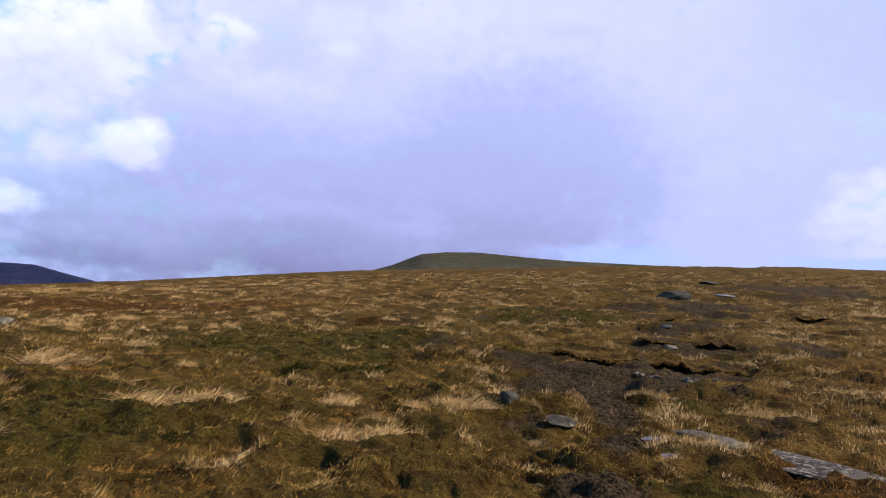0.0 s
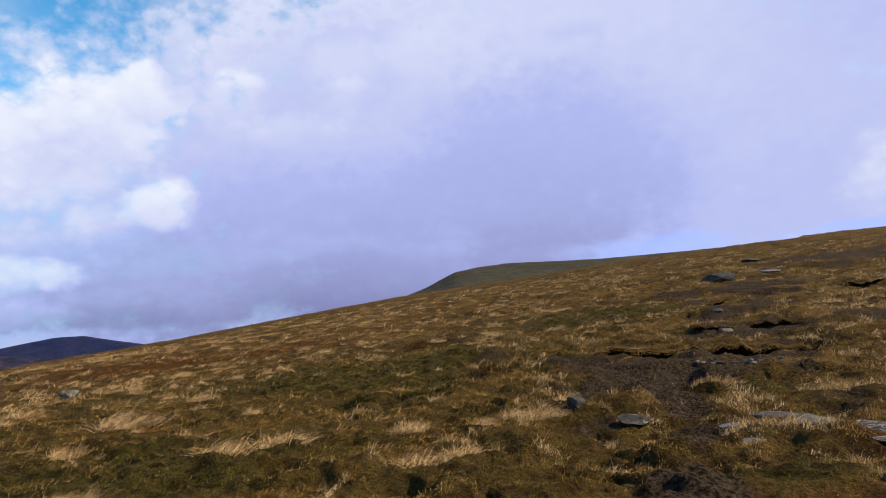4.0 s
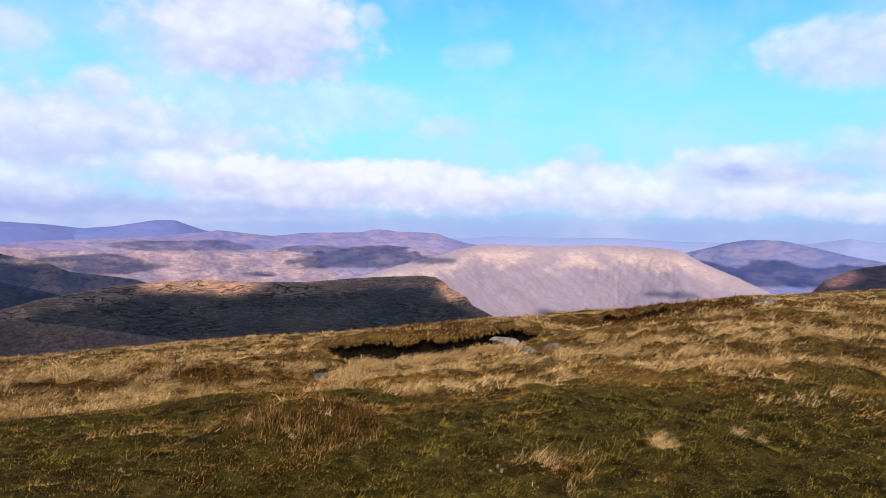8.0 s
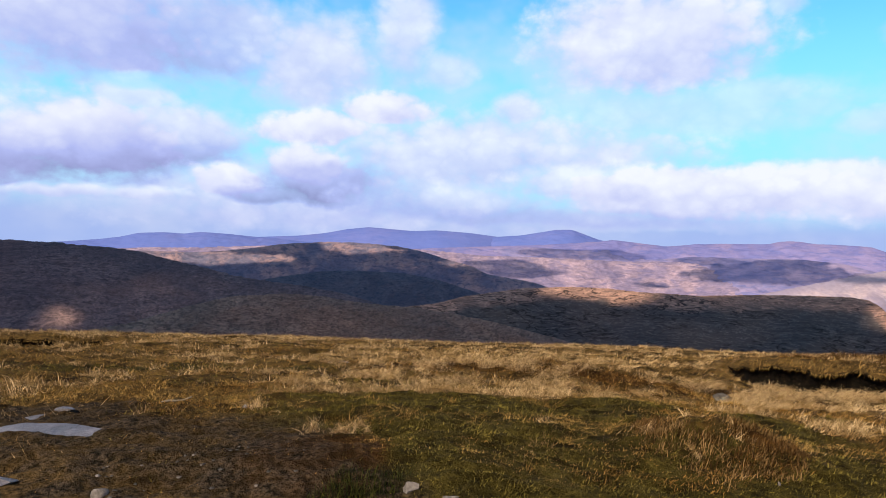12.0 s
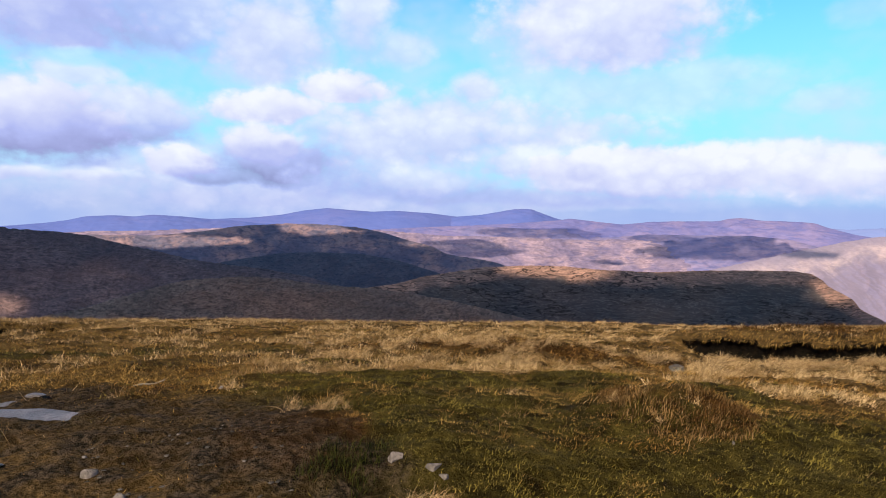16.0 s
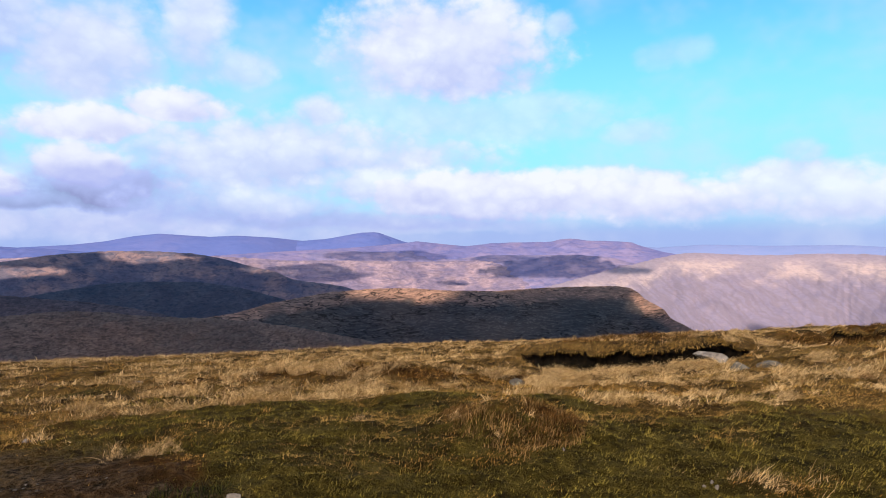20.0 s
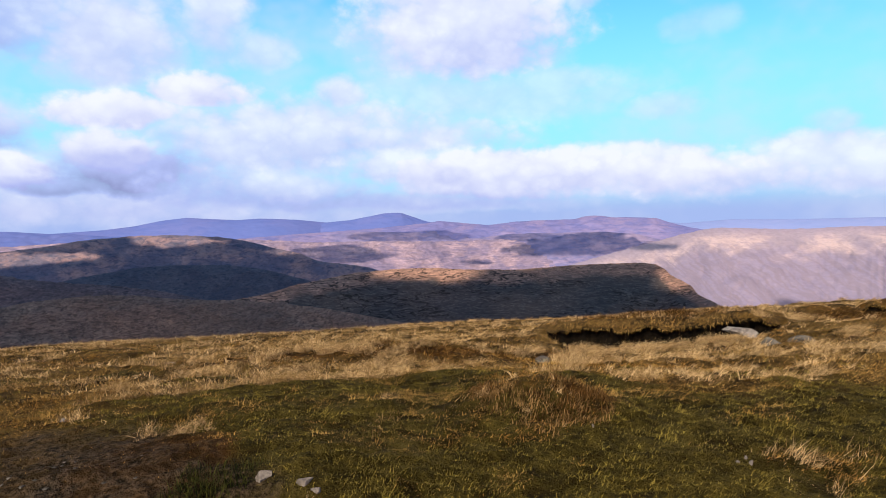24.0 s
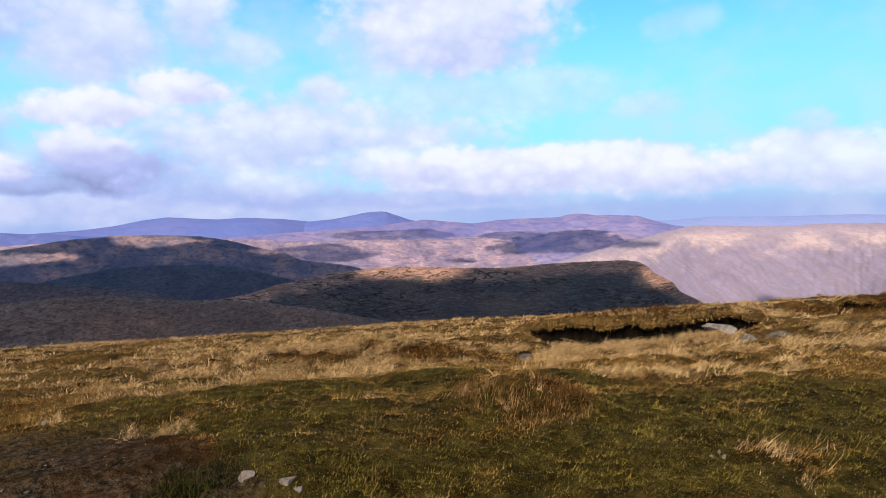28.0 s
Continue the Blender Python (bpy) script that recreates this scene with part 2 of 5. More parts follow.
puff(95.9, 11.2, 2.3, 0.9, 0.8, 0.4, 0.1, 0.15); puff(91.6, 9.8, 1.1, 0.9, 0.7, 0.5, 0.1, 0.15); puff(162.9, 5.4, 6.7, 3.3, 0.5, 1, 0.12, 0.62)
puff(156.1, 6.6, 8.2, 3.8, 0.38, 1, 0.05, 0.7); puff(152.6, 10.8, 2.9, 1.6, 0.4, 0.8, 0.02, 0.2); puff(148.6, 7.3, 5.8, 3.1, 0.45, 0.9, 0.16, 0.75)
gap(152.2, 11.9, 2.9, 0.6, 0.5, 0.7); gap(142.2, 10, 2.9, 0.9, 0.6, 0.6); puff(137.8, 9.2, 5.5, 1.8, 0.34, 1, 0.02, 0.28); puff(131.2, 11.4, 4.6, 1.7, 0.3, 1, 0, 0.26)
puff(122.2, 7, 17, 3.6, 0.6, 0.9, 0.14, 0.34); puff(145.4, 4.3, 4.2, 1.8, 0.3, 1, 0, 0.2); puff(138.7, 6, 4.5, 2.2, 0.35, 1, 0.02, 0.4)
puff(136.1, 4.4, 6.6, 1.8, 0.4, 0.95, 0.4, 0.85); puff(142.5, 3.1, 3.3, 0.7, 0.5, 0.8, 0.5, 0.8); puff(130.4, 3.4, 4.7, 1.6, 0.6, 0.8, 0.25, 0.5)
puff(131.1, 7.5, 3.6, 1.1, 0.5, 0.7, 0.05, 0.25); puff(123.8, 7.7, 3.1, 1.1, 0.6, 0.6, 0.04, 0.2); puff(117.1, 7.8, 3, 1, 0.6, 0.6, 0.06, 0.2)
puff(103.1, 4.4, 15, 2.4, 0.28, 1, 0, 0.24); puff(115, 5.1, 6, 1.8, 0.4, 0.9, 0, 0.25); puff(92.3, 5, 7.2, 1.8, 0.35, 0.95, 0, 0.24)
puff(109.1, 4.1, 1.4, 0.8, 0.6, 0.45, 0.4, 0.5); puff(122.6, 3.1, 5.7, 1.5, 0.6, 0.8, 0.15, 0.45); puff(114.9, 1.8, 15, 0.7, 0.7, 0.7, 0.5, 0.6)
puff(157.9, 2.5, 3.8, 0.5, 0.5, 0.9, 0.04, 0.3); puff(152, 2.5, 3.8, 0.5, 0.5, 0.9, 0.06, 0.3); puff(87, 3.9, 14.2, 2, 0.4, 0.95, 0, 0.24)
puff(77.7, 6.9, 1.2, 1.1, 0.6, 0.6, 0.1, 0.2); puff(74, 3.7, 11.6, 1.7, 0.45, 0.9, 0.02, 0.25); puff(65.3, 6.2, 4.2, 1.6, 0.6, 0.85, 0.1, 0.45)
# puffs over the pale slope
puff(64.9, 6, 1.5, 0.6, 0.6, 0.6, 0.45, 0.6); puff(62, 6.9, 2.1, 1.3, 0.7, 0.6, 0.08, 0.2); puff(90.5, 9.6, 1.2, 0.6, 0.7, 0.5, 0.1, 0.1)
puff(86.8, 16.2, 2, 1.1, 0.8, 0.3, 0.1, 0.1)
dark = w.math("ADD", dark, relief)
sky = w.n("ShaderNodeTexSky", sky_type="NISHITA", sun_disc=False, sun_elevation=radians(SUN_HEIGHT), sun_rotation=radians(-SUN_YAW), altitude=800.0, air_density=1.0, dust_density=0.6, ozone_density=1.5)
blue = w.mix(1.0, w.mix(1.0, sky.outputs[0], (SKY_GAIN, SKY_GAIN, SKY_GAIN), "MULTIPLY"), (0.40, 1.10, 1.28), "MULTIPLY")
blue = w.mix(w.ramp(high, 24.0, 5.0, 0.0, 0.85), blue, (0.21, 0.455, 0.57))
blue = w.mix(w.ramp(high, 5.0, 0.6, 0.0, 0.95), blue, (0.225, 0.285, 0.51))
blue = w.mix(w.math("MULTIPLY", w.ramp(high, 12.0, 6.0), w.ramp(yaw, 15.0, -8.0)), blue, (0.23, 0.33, 0.72))
blue = w.mix(w.ramp(w.noise(grain, 0.10, 4.0, 0.6), 0.42, 0.75, 0.0, 0.4), blue, (0.42, 0.45, 0.54))
# the zenith is deeper than the sky near the horizon
blue = w.mix(w.ramp(high, 26.0, 75.0, 0.0, 0.65), blue, (0.012, 0.045, 0.13))
lit, shade, murk = (0.530, 0.552, 0.612), (0.266, 0.300, 0.530), (0.102, 0.104, 0.220)
cloud = w.mix(w.ramp(dark, 0.0, 0.5, smooth=False), lit, shade)
cloud = w.mix(w.ramp(dark, 0.5, 1.0, smooth=False), cloud, murk)
# clouds beside the sun shine more strongly
glare = w.ramp(w.vec("DOT_PRODUCT", way, tuple(toward(SUN_YAW, SUN_HEIGHT)), out=1), 0.70, 1.0, 1.0, 1.75)
cloud = w.mix(1.0, cloud, w.xyz(glare, glare, glare), "MULTIPLY")
colour = w.mix(thick, blue, cloud)
colour = w.mix(w.ramp(parts.outputs[2], -0.02, -0.12), colour, (0.03, 0.025, 0.015))
back = w.n("ShaderNodeBackground")
w.put(colour, back.inputs[0])
back.inputs[1].default_value = 1.0
w.put(back.outputs[0], w.n("ShaderNodeOutputWorld").inputs[0])

# ---- materials ----


def material(name, rough=0.85, bump=None):
    m = bpy.data.materials.new(name)
    m.use_nodes = True
    k = Nodes(m.node_tree)
    b = k.n("ShaderNodeBsdfPrincipled")
    b.inputs["Roughness"].default_value = rough
    b.inputs["Specular IOR Level"].default_value = 0.25
    k.put(b.outputs[0], k.n("ShaderNodeOutputMaterial").inputs[0])
    return m, k, b


def relief_of(k, b, height, strength, distance):
    node = k.n("ShaderNodeBump")
    node.inputs["Strength"].default_value = strength
    node.inputs["Distance"].default_value = distance
    k.put(height, node.inputs["Height"])
    k.put(node.outputs[0], b.inputs["Normal"])


def moor(name, away, ground, grass, heather, low=None, speck=0.45, lumps=0.4, hags=0.0, gullies=0.0, patch=110.0, low_at=(0.72, 0.40), crest=None, lie=0.28):
    """Open hillside: drifts of grass, heather and bare ground that lie along the slope. low and crest paint shade or
    haze by angle below the skyline.
    """
    m, k, b = material(name, 0.95)
    place = k.n("ShaderNodeAttribute", attribute_name="slope").outputs["Vector"]
    part_ = k.n("ShaderNodeSeparateXYZ")
    k.put(place, part_.inputs[0])
    unit = 1100.0 / away
    at = k.vec("MULTIPLY", place, (unit, unit * 2.0, 0.0))
    at = k.vec("ADD", at, k.vec("MULTIPLY", k.vec("SUBTRACT", k.noise(at, 1 / 50, 4.0, 0.6, color=True), (0.5, 0.5, 0.5)), (34.0, 22.0, 0.0)))
    big = k.noise(at, 1.0 / patch, 6.0, 0.6, 0.4)
    mid = k.noise(k.vec("MULTIPLY", at, (lie, 1.0, 1.0)), 1 / 9.0, 6.0, 0.66, 0.4)
    tiny = k.noise(k.vec("MULTIPLY", at, (max(lie, 0.55), 1.0, 1.0)), 1 / 4.0, 3.0, 0.6)
    c = k.mix(k.ramp(big, 0.42, 0.58), ground, grass)
    # foot tint: haze on the pale slope, cloud shade on the spur
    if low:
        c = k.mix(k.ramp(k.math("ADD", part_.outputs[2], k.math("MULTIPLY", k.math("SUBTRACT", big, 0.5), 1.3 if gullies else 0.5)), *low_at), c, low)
    # crest tint: haze painted along the skyline
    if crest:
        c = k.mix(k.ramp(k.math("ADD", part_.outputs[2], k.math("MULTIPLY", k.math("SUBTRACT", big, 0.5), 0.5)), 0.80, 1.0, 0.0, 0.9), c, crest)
    c = k.mix(k.ramp(mid, 0.46, 0.66, 0.0, 0.85), c, k.mix(0.3, heather, c) if low else heather)
    c = k.mix(k.ramp(tiny, 0.42, 0.72, 0.0, speck), c, tuple(v * 0.45 for v in heather))
    c = k.mix(k.ramp(tiny, 0.44, 0.28, 0.0, speck * 0.6), c, k.mix(1.0, c, (1.7, 1.6, 1.55), "MULTIPLY"))
    if hags:
        line = k.math("ABSOLUTE", k.math("SUBTRACT", k.noise(k.vec("MULTIPLY", at, (0.32, 1.0, 1.0)), 1 / 13.0, 3.0, 0.55, 0.8), 0.5))
        c = k.mix(k.math("MULTIPLY", k.ramp(line, 0.035, 0.012), k.ramp(big, 0.40, 0.55, 0.3 * 0.3 * hags, hags)), c, tuple(v * 0.35 for v in heather))
        pale = k.math("ABSOLUTE", k.math("SUBTRACT", k.noise(k.vec("MULTIPLY", k.vec("ADD", at, (31.0, 57.0, 0.0)), (0.22, 1.0, 1.0)), 1 / 8.0, 5.0, 0.6, 0.5), 0.5))
        c = k.mix(k.ramp(pale, 0.030, 0.008, 0.0, hags), c, k.mix(1.0, c, (1.75, 1.7, 1.65), "MULTIPLY"))
    # shade in the gullies, drawn as darker streaks of colour
    if gullies:
        run = k.vec("ADD", at, k.xyz(k.math("MULTIPLY", part_.outputs[1], unit * 1.6), 0.0, 0.0))
        line = k.math("ABSOLUTE", k.math("SUBTRACT", k.noise(k.vec("MULTIPLY", run, (1.0, 0.16, 1.0)), 1 / 26.0, 5.0, 0.62, 0.3), 0.5))
        c = k.mix(k.math("MULTIPLY", k.ramp(line, 0.07, 0.0), k.ramp(part_.outputs[2], 0.85, 0.35, 0.25 * gullies, gullies)), c, tuple(v * 0.72 for v in heather))
    k.put(c, b.inputs["Base Color"])
    b.inputs["Specular IOR Level"].default_value = 0.05
    relief_of(k, b, k.math("ADD", mid, k.math("MULTIPLY", tiny, 0.5)), lumps, 6.0 / unit)
    return m


def blade_stuff(name, low, high, dark, spread=1.0, through_=0.2, each=0.22):
    """Grass blades: each blade takes its own tone, patches differ, and some sunlight passes through."""
    m, k, b = material(name, 0.7)
    own = k.n("ShaderNodeNewGeometry").outputs["Random Per Island"]
    at = k.n("ShaderNodeTexCoord").outputs["Object"]
    patch, tuft, wisp = k.noise(at, 1.3, 5.0, 0.6, 0.5), k.noise(at, 8.0, 4.0, 0.62, 0.4), k.noise(k.vec("MULTIPLY", at, (1.0, 1.0, 0.2)), 30.0, 3.0, 0.65)
    mixed = k.math("ADD", k.math("MULTIPLY", tuft, 0.62), k.math("ADD", k.math("MULTIPLY", wisp, 0.38), k.math("MULTIPLY", k.math("SUBTRACT", own, 0.5), each)))
    c = k.mix(k.ramp(mixed, 0.42, 0.60), low, high)
    c = k.mix(k.ramp(patch, 0.44, 0.62, 0.0, 0.75 * spread), c, dark)
    k.put(c, b.inputs["Base Color"])
    b.inputs["Specular IOR Level"].default_value = 0.02
    thin = k.n("ShaderNodeBsdfTranslucent")
    k.put(c, thin.inputs["Color"])
    both = k.n("ShaderNodeMixShader")
    both.inputs[0].default_value = through_
    k.put(b.outputs[0], both.inputs[1])
    k.put(thin.outputs[0], both.inputs[2])
    out = [q for q in k.t.nodes if q.bl_idname == "ShaderNodeOutputMaterial"][0]
    k.put(both.outputs[0], out.inputs[0])
    return m


STRAW = blade_stuff("dry_straw", (0.13, 0.074, 0.025), (0.74, 0.515, 0.272), (0.22, 0.128, 0.046), each=0.26)
SEDGE = blade_stuff("brown_sedge", (0.046, 0.025, 0.006), (0.500, 0.305, 0.092), (0.190, 0.106, 0.027), each=0.2)
RUST = blade_stuff("rusty_sedge", (0.038, 0.017, 0.004), (0.480, 0.265, 0.070), (0.185, 0.090, 0.020), each=0.28)
TURF = blade_stuff("green_turf", (0.011, 0.009, 0.0015), (0.255, 0.193, 0.040), (0.080, 0.059, 0.012), each=0.2)
TAWNY = blade_stuff("tawny_deer_grass", (0.030, 0.016, 0.006), (0.270, 0.165, 0.066), (0.080, 0.044, 0.016))
HEATHER = blade_stuff("heather_twigs", (0.018, 0.008, 0.003), (0.110, 0.054, 0.016), (0.018, 0.010, 0.004))
RUSH = blade_stuff("green_rush", (0.007, 0.009, 0.003), (0.040, 0.040, 0.009), (0.014, 0.014, 0.004))


def ground_material():
    """Moor ground: turf, sedge, straw and bare peat by the cover that grows there."""
    m, k, b = material("moor_ground", 0.95)
    at = k.n("ShaderNodeTexCoord").outputs["Object"]
    grow = k.n("ShaderNodeVertexColor", layer_name="cover")
    split = k.n("ShaderNodeSeparateColor")
    k.put(grow.outputs[0], split.inputs[0])
    peat, straw, green, rust = split.outputs[0], split.outputs[1], split.outputs[2], grow.outputs[1]
    patch = k.noise(at, 0.55, 6.0, 0.62, 0.5)
    tuft = k.noise(at, 4.2, 6.0, 0.66, 0.4)
    grit = k.noise(at, 21.0, 5.0, 0.7)
    c = k.mix(k.ramp(k.math("ADD", k.math("MULTIPLY", patch, 0.5), k.math("MULTIPLY", tuft, 0.5)), 0.40, 0.60), (0.022, 0.012, 0.004), (0.150, 0.088, 0.027))
    g = k.mix(k.ramp(tuft, 0.32, 0.68), (0.009, 0.007, 0.0015), (0.075, 0.056, 0.013))
    c = k.mix(k.ramp(k.math("ADD", green, k.math("MULTIPLY", k.math("SUBTRACT", tuft, 0.5), 1.2)), 0.25, 0.8), c, g)
    c = k.mix(k.ramp(k.math("ADD", rust, k.math("MULTIPLY", k.math("SUBTRACT", tuft, 0.5), 1.2)), 0.3, 0.8), c, k.mix(k.ramp(tuft, 0.32, 0.68), (0.016, 0.007, 0.002), (0.105, 0.048, 0.012)))
    s = k.mix(k.ramp(tuft, 0.3, 0.7), (0.062, 0.036, 0.013), (0.23, 0.145, 0.057))
    c = k.mix(k.ramp(k.math("ADD", straw, k.math("MULTIPLY", k.math("SUBTRACT", tuft, 0.5), 1.3)), 0.42, 0.95), c, s)
    c = k.mix(k.ramp(grit, 0.36, 0.60, 0.55, 0.0), c, (0.012, 0.008, 0.003))
    p = k.mix(k.ramp(grit, 0.38, 0.68), (0.008, 0.006, 0.004), (0.075, 0.052, 0.034))
    bare = k.ramp(k.math("ADD", peat, k.math("MULTIPLY", k.math("SUBTRACT", tuft, 0.5), 1.3)), 0.4, 0.85)
    c = k.mix(bare, c, p)
    k.put(c, b.inputs["Base Color"])
    b.inputs["Specular IOR Level"].default_value = 0.03
    relief_of(k, b, k.math("ADD", k.math("MULTIPLY", tuft, 0.7), k.math("MULTIPLY", grit, 0.5)), 1.0, 0.16)
    return m


def rock_material(name, base, pale, lichen, wet=0.8, speck=9.0, share=0.56):
    m, k, b = material(name, wet)
    at = k.n("ShaderNodeTexCoord").outputs["Object"]
    big, small = k.noise(at, 4.0, 6.0, 0.65, 0.4), k.noise(at, 22.0, 6.0, 0.7)
    spots = k.noise(at, speck, 3.0, 0.5, 0.8)
    b.inputs["Specular IOR Level"].default_value = 0.5 if wet < 0.5 else 0.05
    c = k.mix(k.ramp(big, 0.35, 0.68), base, pale)
    c = k.mix(k.ramp(spots, share, share + 0.12, 0.0, 0.8), c, lichen)
    c = k.mix(k.ramp(small, 0.3, 0.6, 0.6, 0.0), c, tuple(v * 0.35 for v in base))
    k.put(c, b.inputs["Base Color"])
    relief_of(k, b, k.math("ADD", big, k.math("MULTIPLY", small, 0.5)), 0.8, 0.03)
    return m


GROUND = ground_material()
ROCK = rock_material("weathered_rock", (0.055, 0.048, 0.044), (0.14, 0.125, 0.11), (0.20, 0.19, 0.145))
DARK_ROCK = rock_material("dark_rock", (0.030, 0.027, 0.025), (0.085, 0.078, 0.070), (0.17, 0.16, 0.13))
PALE_ROCK = rock_material("pale_stone", (0.10, 0.085, 0.078), (0.24, 0.205, 0.185), (0.30, 0.26, 0.23))
WET_SLAB = rock_material("wet_slab", (0.06, 0.052, 0.057), (0.13, 0.112, 0.12), (0.17, 0.145, 0.155), 0.45)
MOTTLED = rock_material("mottled_slab", (0.016, 0.014, 0.015), (0.070, 0.062, 0.064), (0.22, 0.20, 0.20), 0.85, 16.0, 0.50)
PEAT, pk, pb = material("black_peat", 0.8)
pat = pk.n("ShaderNodeTexCoord").outputs["Object"]
pn = pk.noise(pk.vec("MULTIPLY", pat, (1, 1, 2.5)), 7.0, 6.0, 0.7)
pk.put(pk.mix(pk.ramp(pn, 0.35, 0.7), (0.003, 0.0025, 0.002), (0.010, 0.007, 0.005)), pb.inputs["Base Color"])
pb.inputs["Specular IOR Level"].default_value = 0.03
relief_of(pk, pb, pn, 0.9, 0.06)

# ---- the lie of the land ----
EYE = 1.5
CX, CY = -0.3, -0.5                     # the spot where the walker stands
# how high the near skyline stands in each direction: yaw, degrees
CREST = [(-180, -6.5), (-140, -3), (-100, 0), (-75, 1.2), (-60, 2.5), (-45, 3.85), (-30, 4.3), (-20, 4.1), (-10, 3.6), (0, 2.9), (9, 2.2), (18, 1.13), (27, 0.1), (35, -0.75),
         (45, -1.75), (55, -3.5), (65, -4.7), (75, -6.4), (85, -7.6), (95, -8.7), (105, -9.4), (115, -9.8), (125, -9.75), (135, -9.5), (145, -9.15), (155, -8.6), (161, -8.2), (180, -6.5)]


def smooth(v, a, b):
    u = np.clip((v - a) / (b - a), 0, 1)
    return u * u * (3 - 2 * u)


def lattice(ix, iy, seed):
    h = (ix.astype(np.int64) * 374761393 + iy.astype(np.int64) * 668265263 + seed * 144269504) & 0x7FFFFFFF
    h = ((h ^ (h >> 13)) * 1274126177) & 0x7FFFFFFF
    h = ((h ^ (h >> 16)) * 461845907) & 0x7FFFFFFF
    return (h ^ (h >> 15)) % 65536 / 65535.0


def vnoise(x, y, seed=0):
    ix, iy = np.floor(x), np.floor(y)
    fx, fy = x - ix, y - iy
    fx, fy = fx * fx * fx * (fx * (fx * 6 - 15) + 10), fy * fy * fy * (fy * (fy * 6 - 15) + 10)
    a, b = lattice(ix, iy, seed), lattice(ix + 1, iy, seed)
    c, d = lattice(ix, iy + 1, seed), lattice(ix + 1, iy + 1, seed)
    return (a + (b - a) * fx) + ((c + (d - c) * fx) - (a + (b - a) * fx)) * fy


def fbm(x, y, octaves=4, seed=0, gain=0.5):
    """Fractal noise, about -1 to 1."""
    s, amp, total = 0.0, 1.0, 0.0
    for o in range(octaves):
        s = s + amp * (vnoise(x * 2 ** o + 17.3 * o, y * 2 ** o - 9.1 * o, seed + o) * 2 - 1)
        total += amp
        amp *= gain
    return s / total * 1.6


def polar(x, y):
    dx, dy = x - CX, y - CY
    return np.degrees(np.arctan2(-dx, dy)), np.hypot(dx, dy)


def spot(a, r):
    return CX - r * np.sin(np.radians(a)), CY + r * np.cos(np.radians(a))


def crest_of(a):
    ks = np.array(CREST, float)
    fine_a = np.arange(-180, 180.1, 1.0)
    e = np.interp(fine_a, ks[:, 0], ks[:, 1])
    ext = np.concatenate([e[-13:-1], e, e[1:13]])
    e = np.convolve(ext, np.hanning(9) / np.hanning(9).sum(), "same")[12:-12]
    return np.interp(a, fine_a, e)


def base_height(a, r):
    """The smooth hill: level at the walker's feet, then bending to each direction's crest."""
    e = crest_of(a)
    u = smooth(e, -8, 2)
    far = 40 + 110 * u
    t = np.tan(np.radians(e))
    lead = 0.004 - 0.014 * u
    w_ = smooth(np.log(np.maximum(r, 0.1)), np.log(4 + 2 * u), np.log(16 + 1.5 * (far - 40)))
    rise = t + 2 * EYE / far - EYE * r / far ** 2
    h = r * (lead * (1 - w_) + rise * w_)
    floor_ = -60 - 280 * smooth(a, 36, 60) * (1 - smooth(a, 168, 180))
    return np.where(h > floor_, h, floor_ + (h - floor_) * 0.002)


# peat banks: yaw from, yaw to, distance, height, how far it bows
BANKS = [(83.5, 102.5, 20.0, 0.72, 1.2), (-26.2, -22.6, 23.8, 0.06, 0.3), (-21.8, -18.4, 22.7, 0.055, 0.2), (-27.5, -10.5, 18.4, 0.12, 0.5), (-32.2, -28.8, 36.6, 0.075, 0.2), (-21.3, -17.9, 34.5, 0.08, 0.2), (-67.2, -63.6, 34.0, 0.07, 0.2), (-49.4, -46.0, 35.0, 0.07, 0.2), (152, 162, 24.0, 0.40, 0.6), (128.5, 132.5, 17.0, 0.22, 0.2), (72, 78, 25.0, 0.30, 0.4), (62, 68, 30.0, 0.35, 0.4)]
# lower steps in the turf, without a cut face
STEPS = [(-19, -12, 15.8, 0.18, 0.4), (-24, -17, 28.5, 0.26, 0.4), (-30, -23, 38.0, 0.30, 0.4), (-21, -14, 43.0, 0.28, 0.4), (-60, -53, 7.8, 0.10, 0.2), (-48, -41, 13.0, 0.14, 0.3)]
# trodden or bare peat: yaw, distance, half width, half depth
BARE = [(-17, 4.5, 0.8, 1.4), (-17.2, 6.6, 0.55, 1.4), (-17.5, 8.6, 0.45, 1.4), (-17.0, 10.8, 0.5, 1.4), (-13.5, 13.2, 1.6, 1.6), (-15, 15.6, 2.6, 1.8), (-21, 17.2, 2.6, 1.2), (-10, 17.2, 1.4, 0.8), (-22, 23.0, 2.4, 2.0), (-22, 30.0, 2.4, 3.0), (-24, 44.0, 3.5, 6.0),
        (149, 4.0, 1.2, 1.3), (158, 5.4, 2.0, 1.6), (166, 3.6, 1.6, 1.4), (93, 18.8, 3.4, 1.0), (157, 7.0, 1.2, 0.8), (-30, 62.0, 6.0, 8.0), (-23, 16.8, 1.4, 0.7), (-15.5, 15.2, 1.2, 0.6), (-21, 21.8, 1.6, 0.9), (-20.5, 27.6, 1.8, 1.1), (-30.5, 23.8, 1.5, 0.8), (-39.5, 25.2, 1.6, 0.8), (-26.5, 36.8, 2.4, 1.5), (-17.5, 41.6, 2.6, 1.6), (-56.5, 7.4, 0.45, 0.25), (-44.5, 12.6, 0.7, 0.4), (-4, 3.2, 1.4, 0.8)]
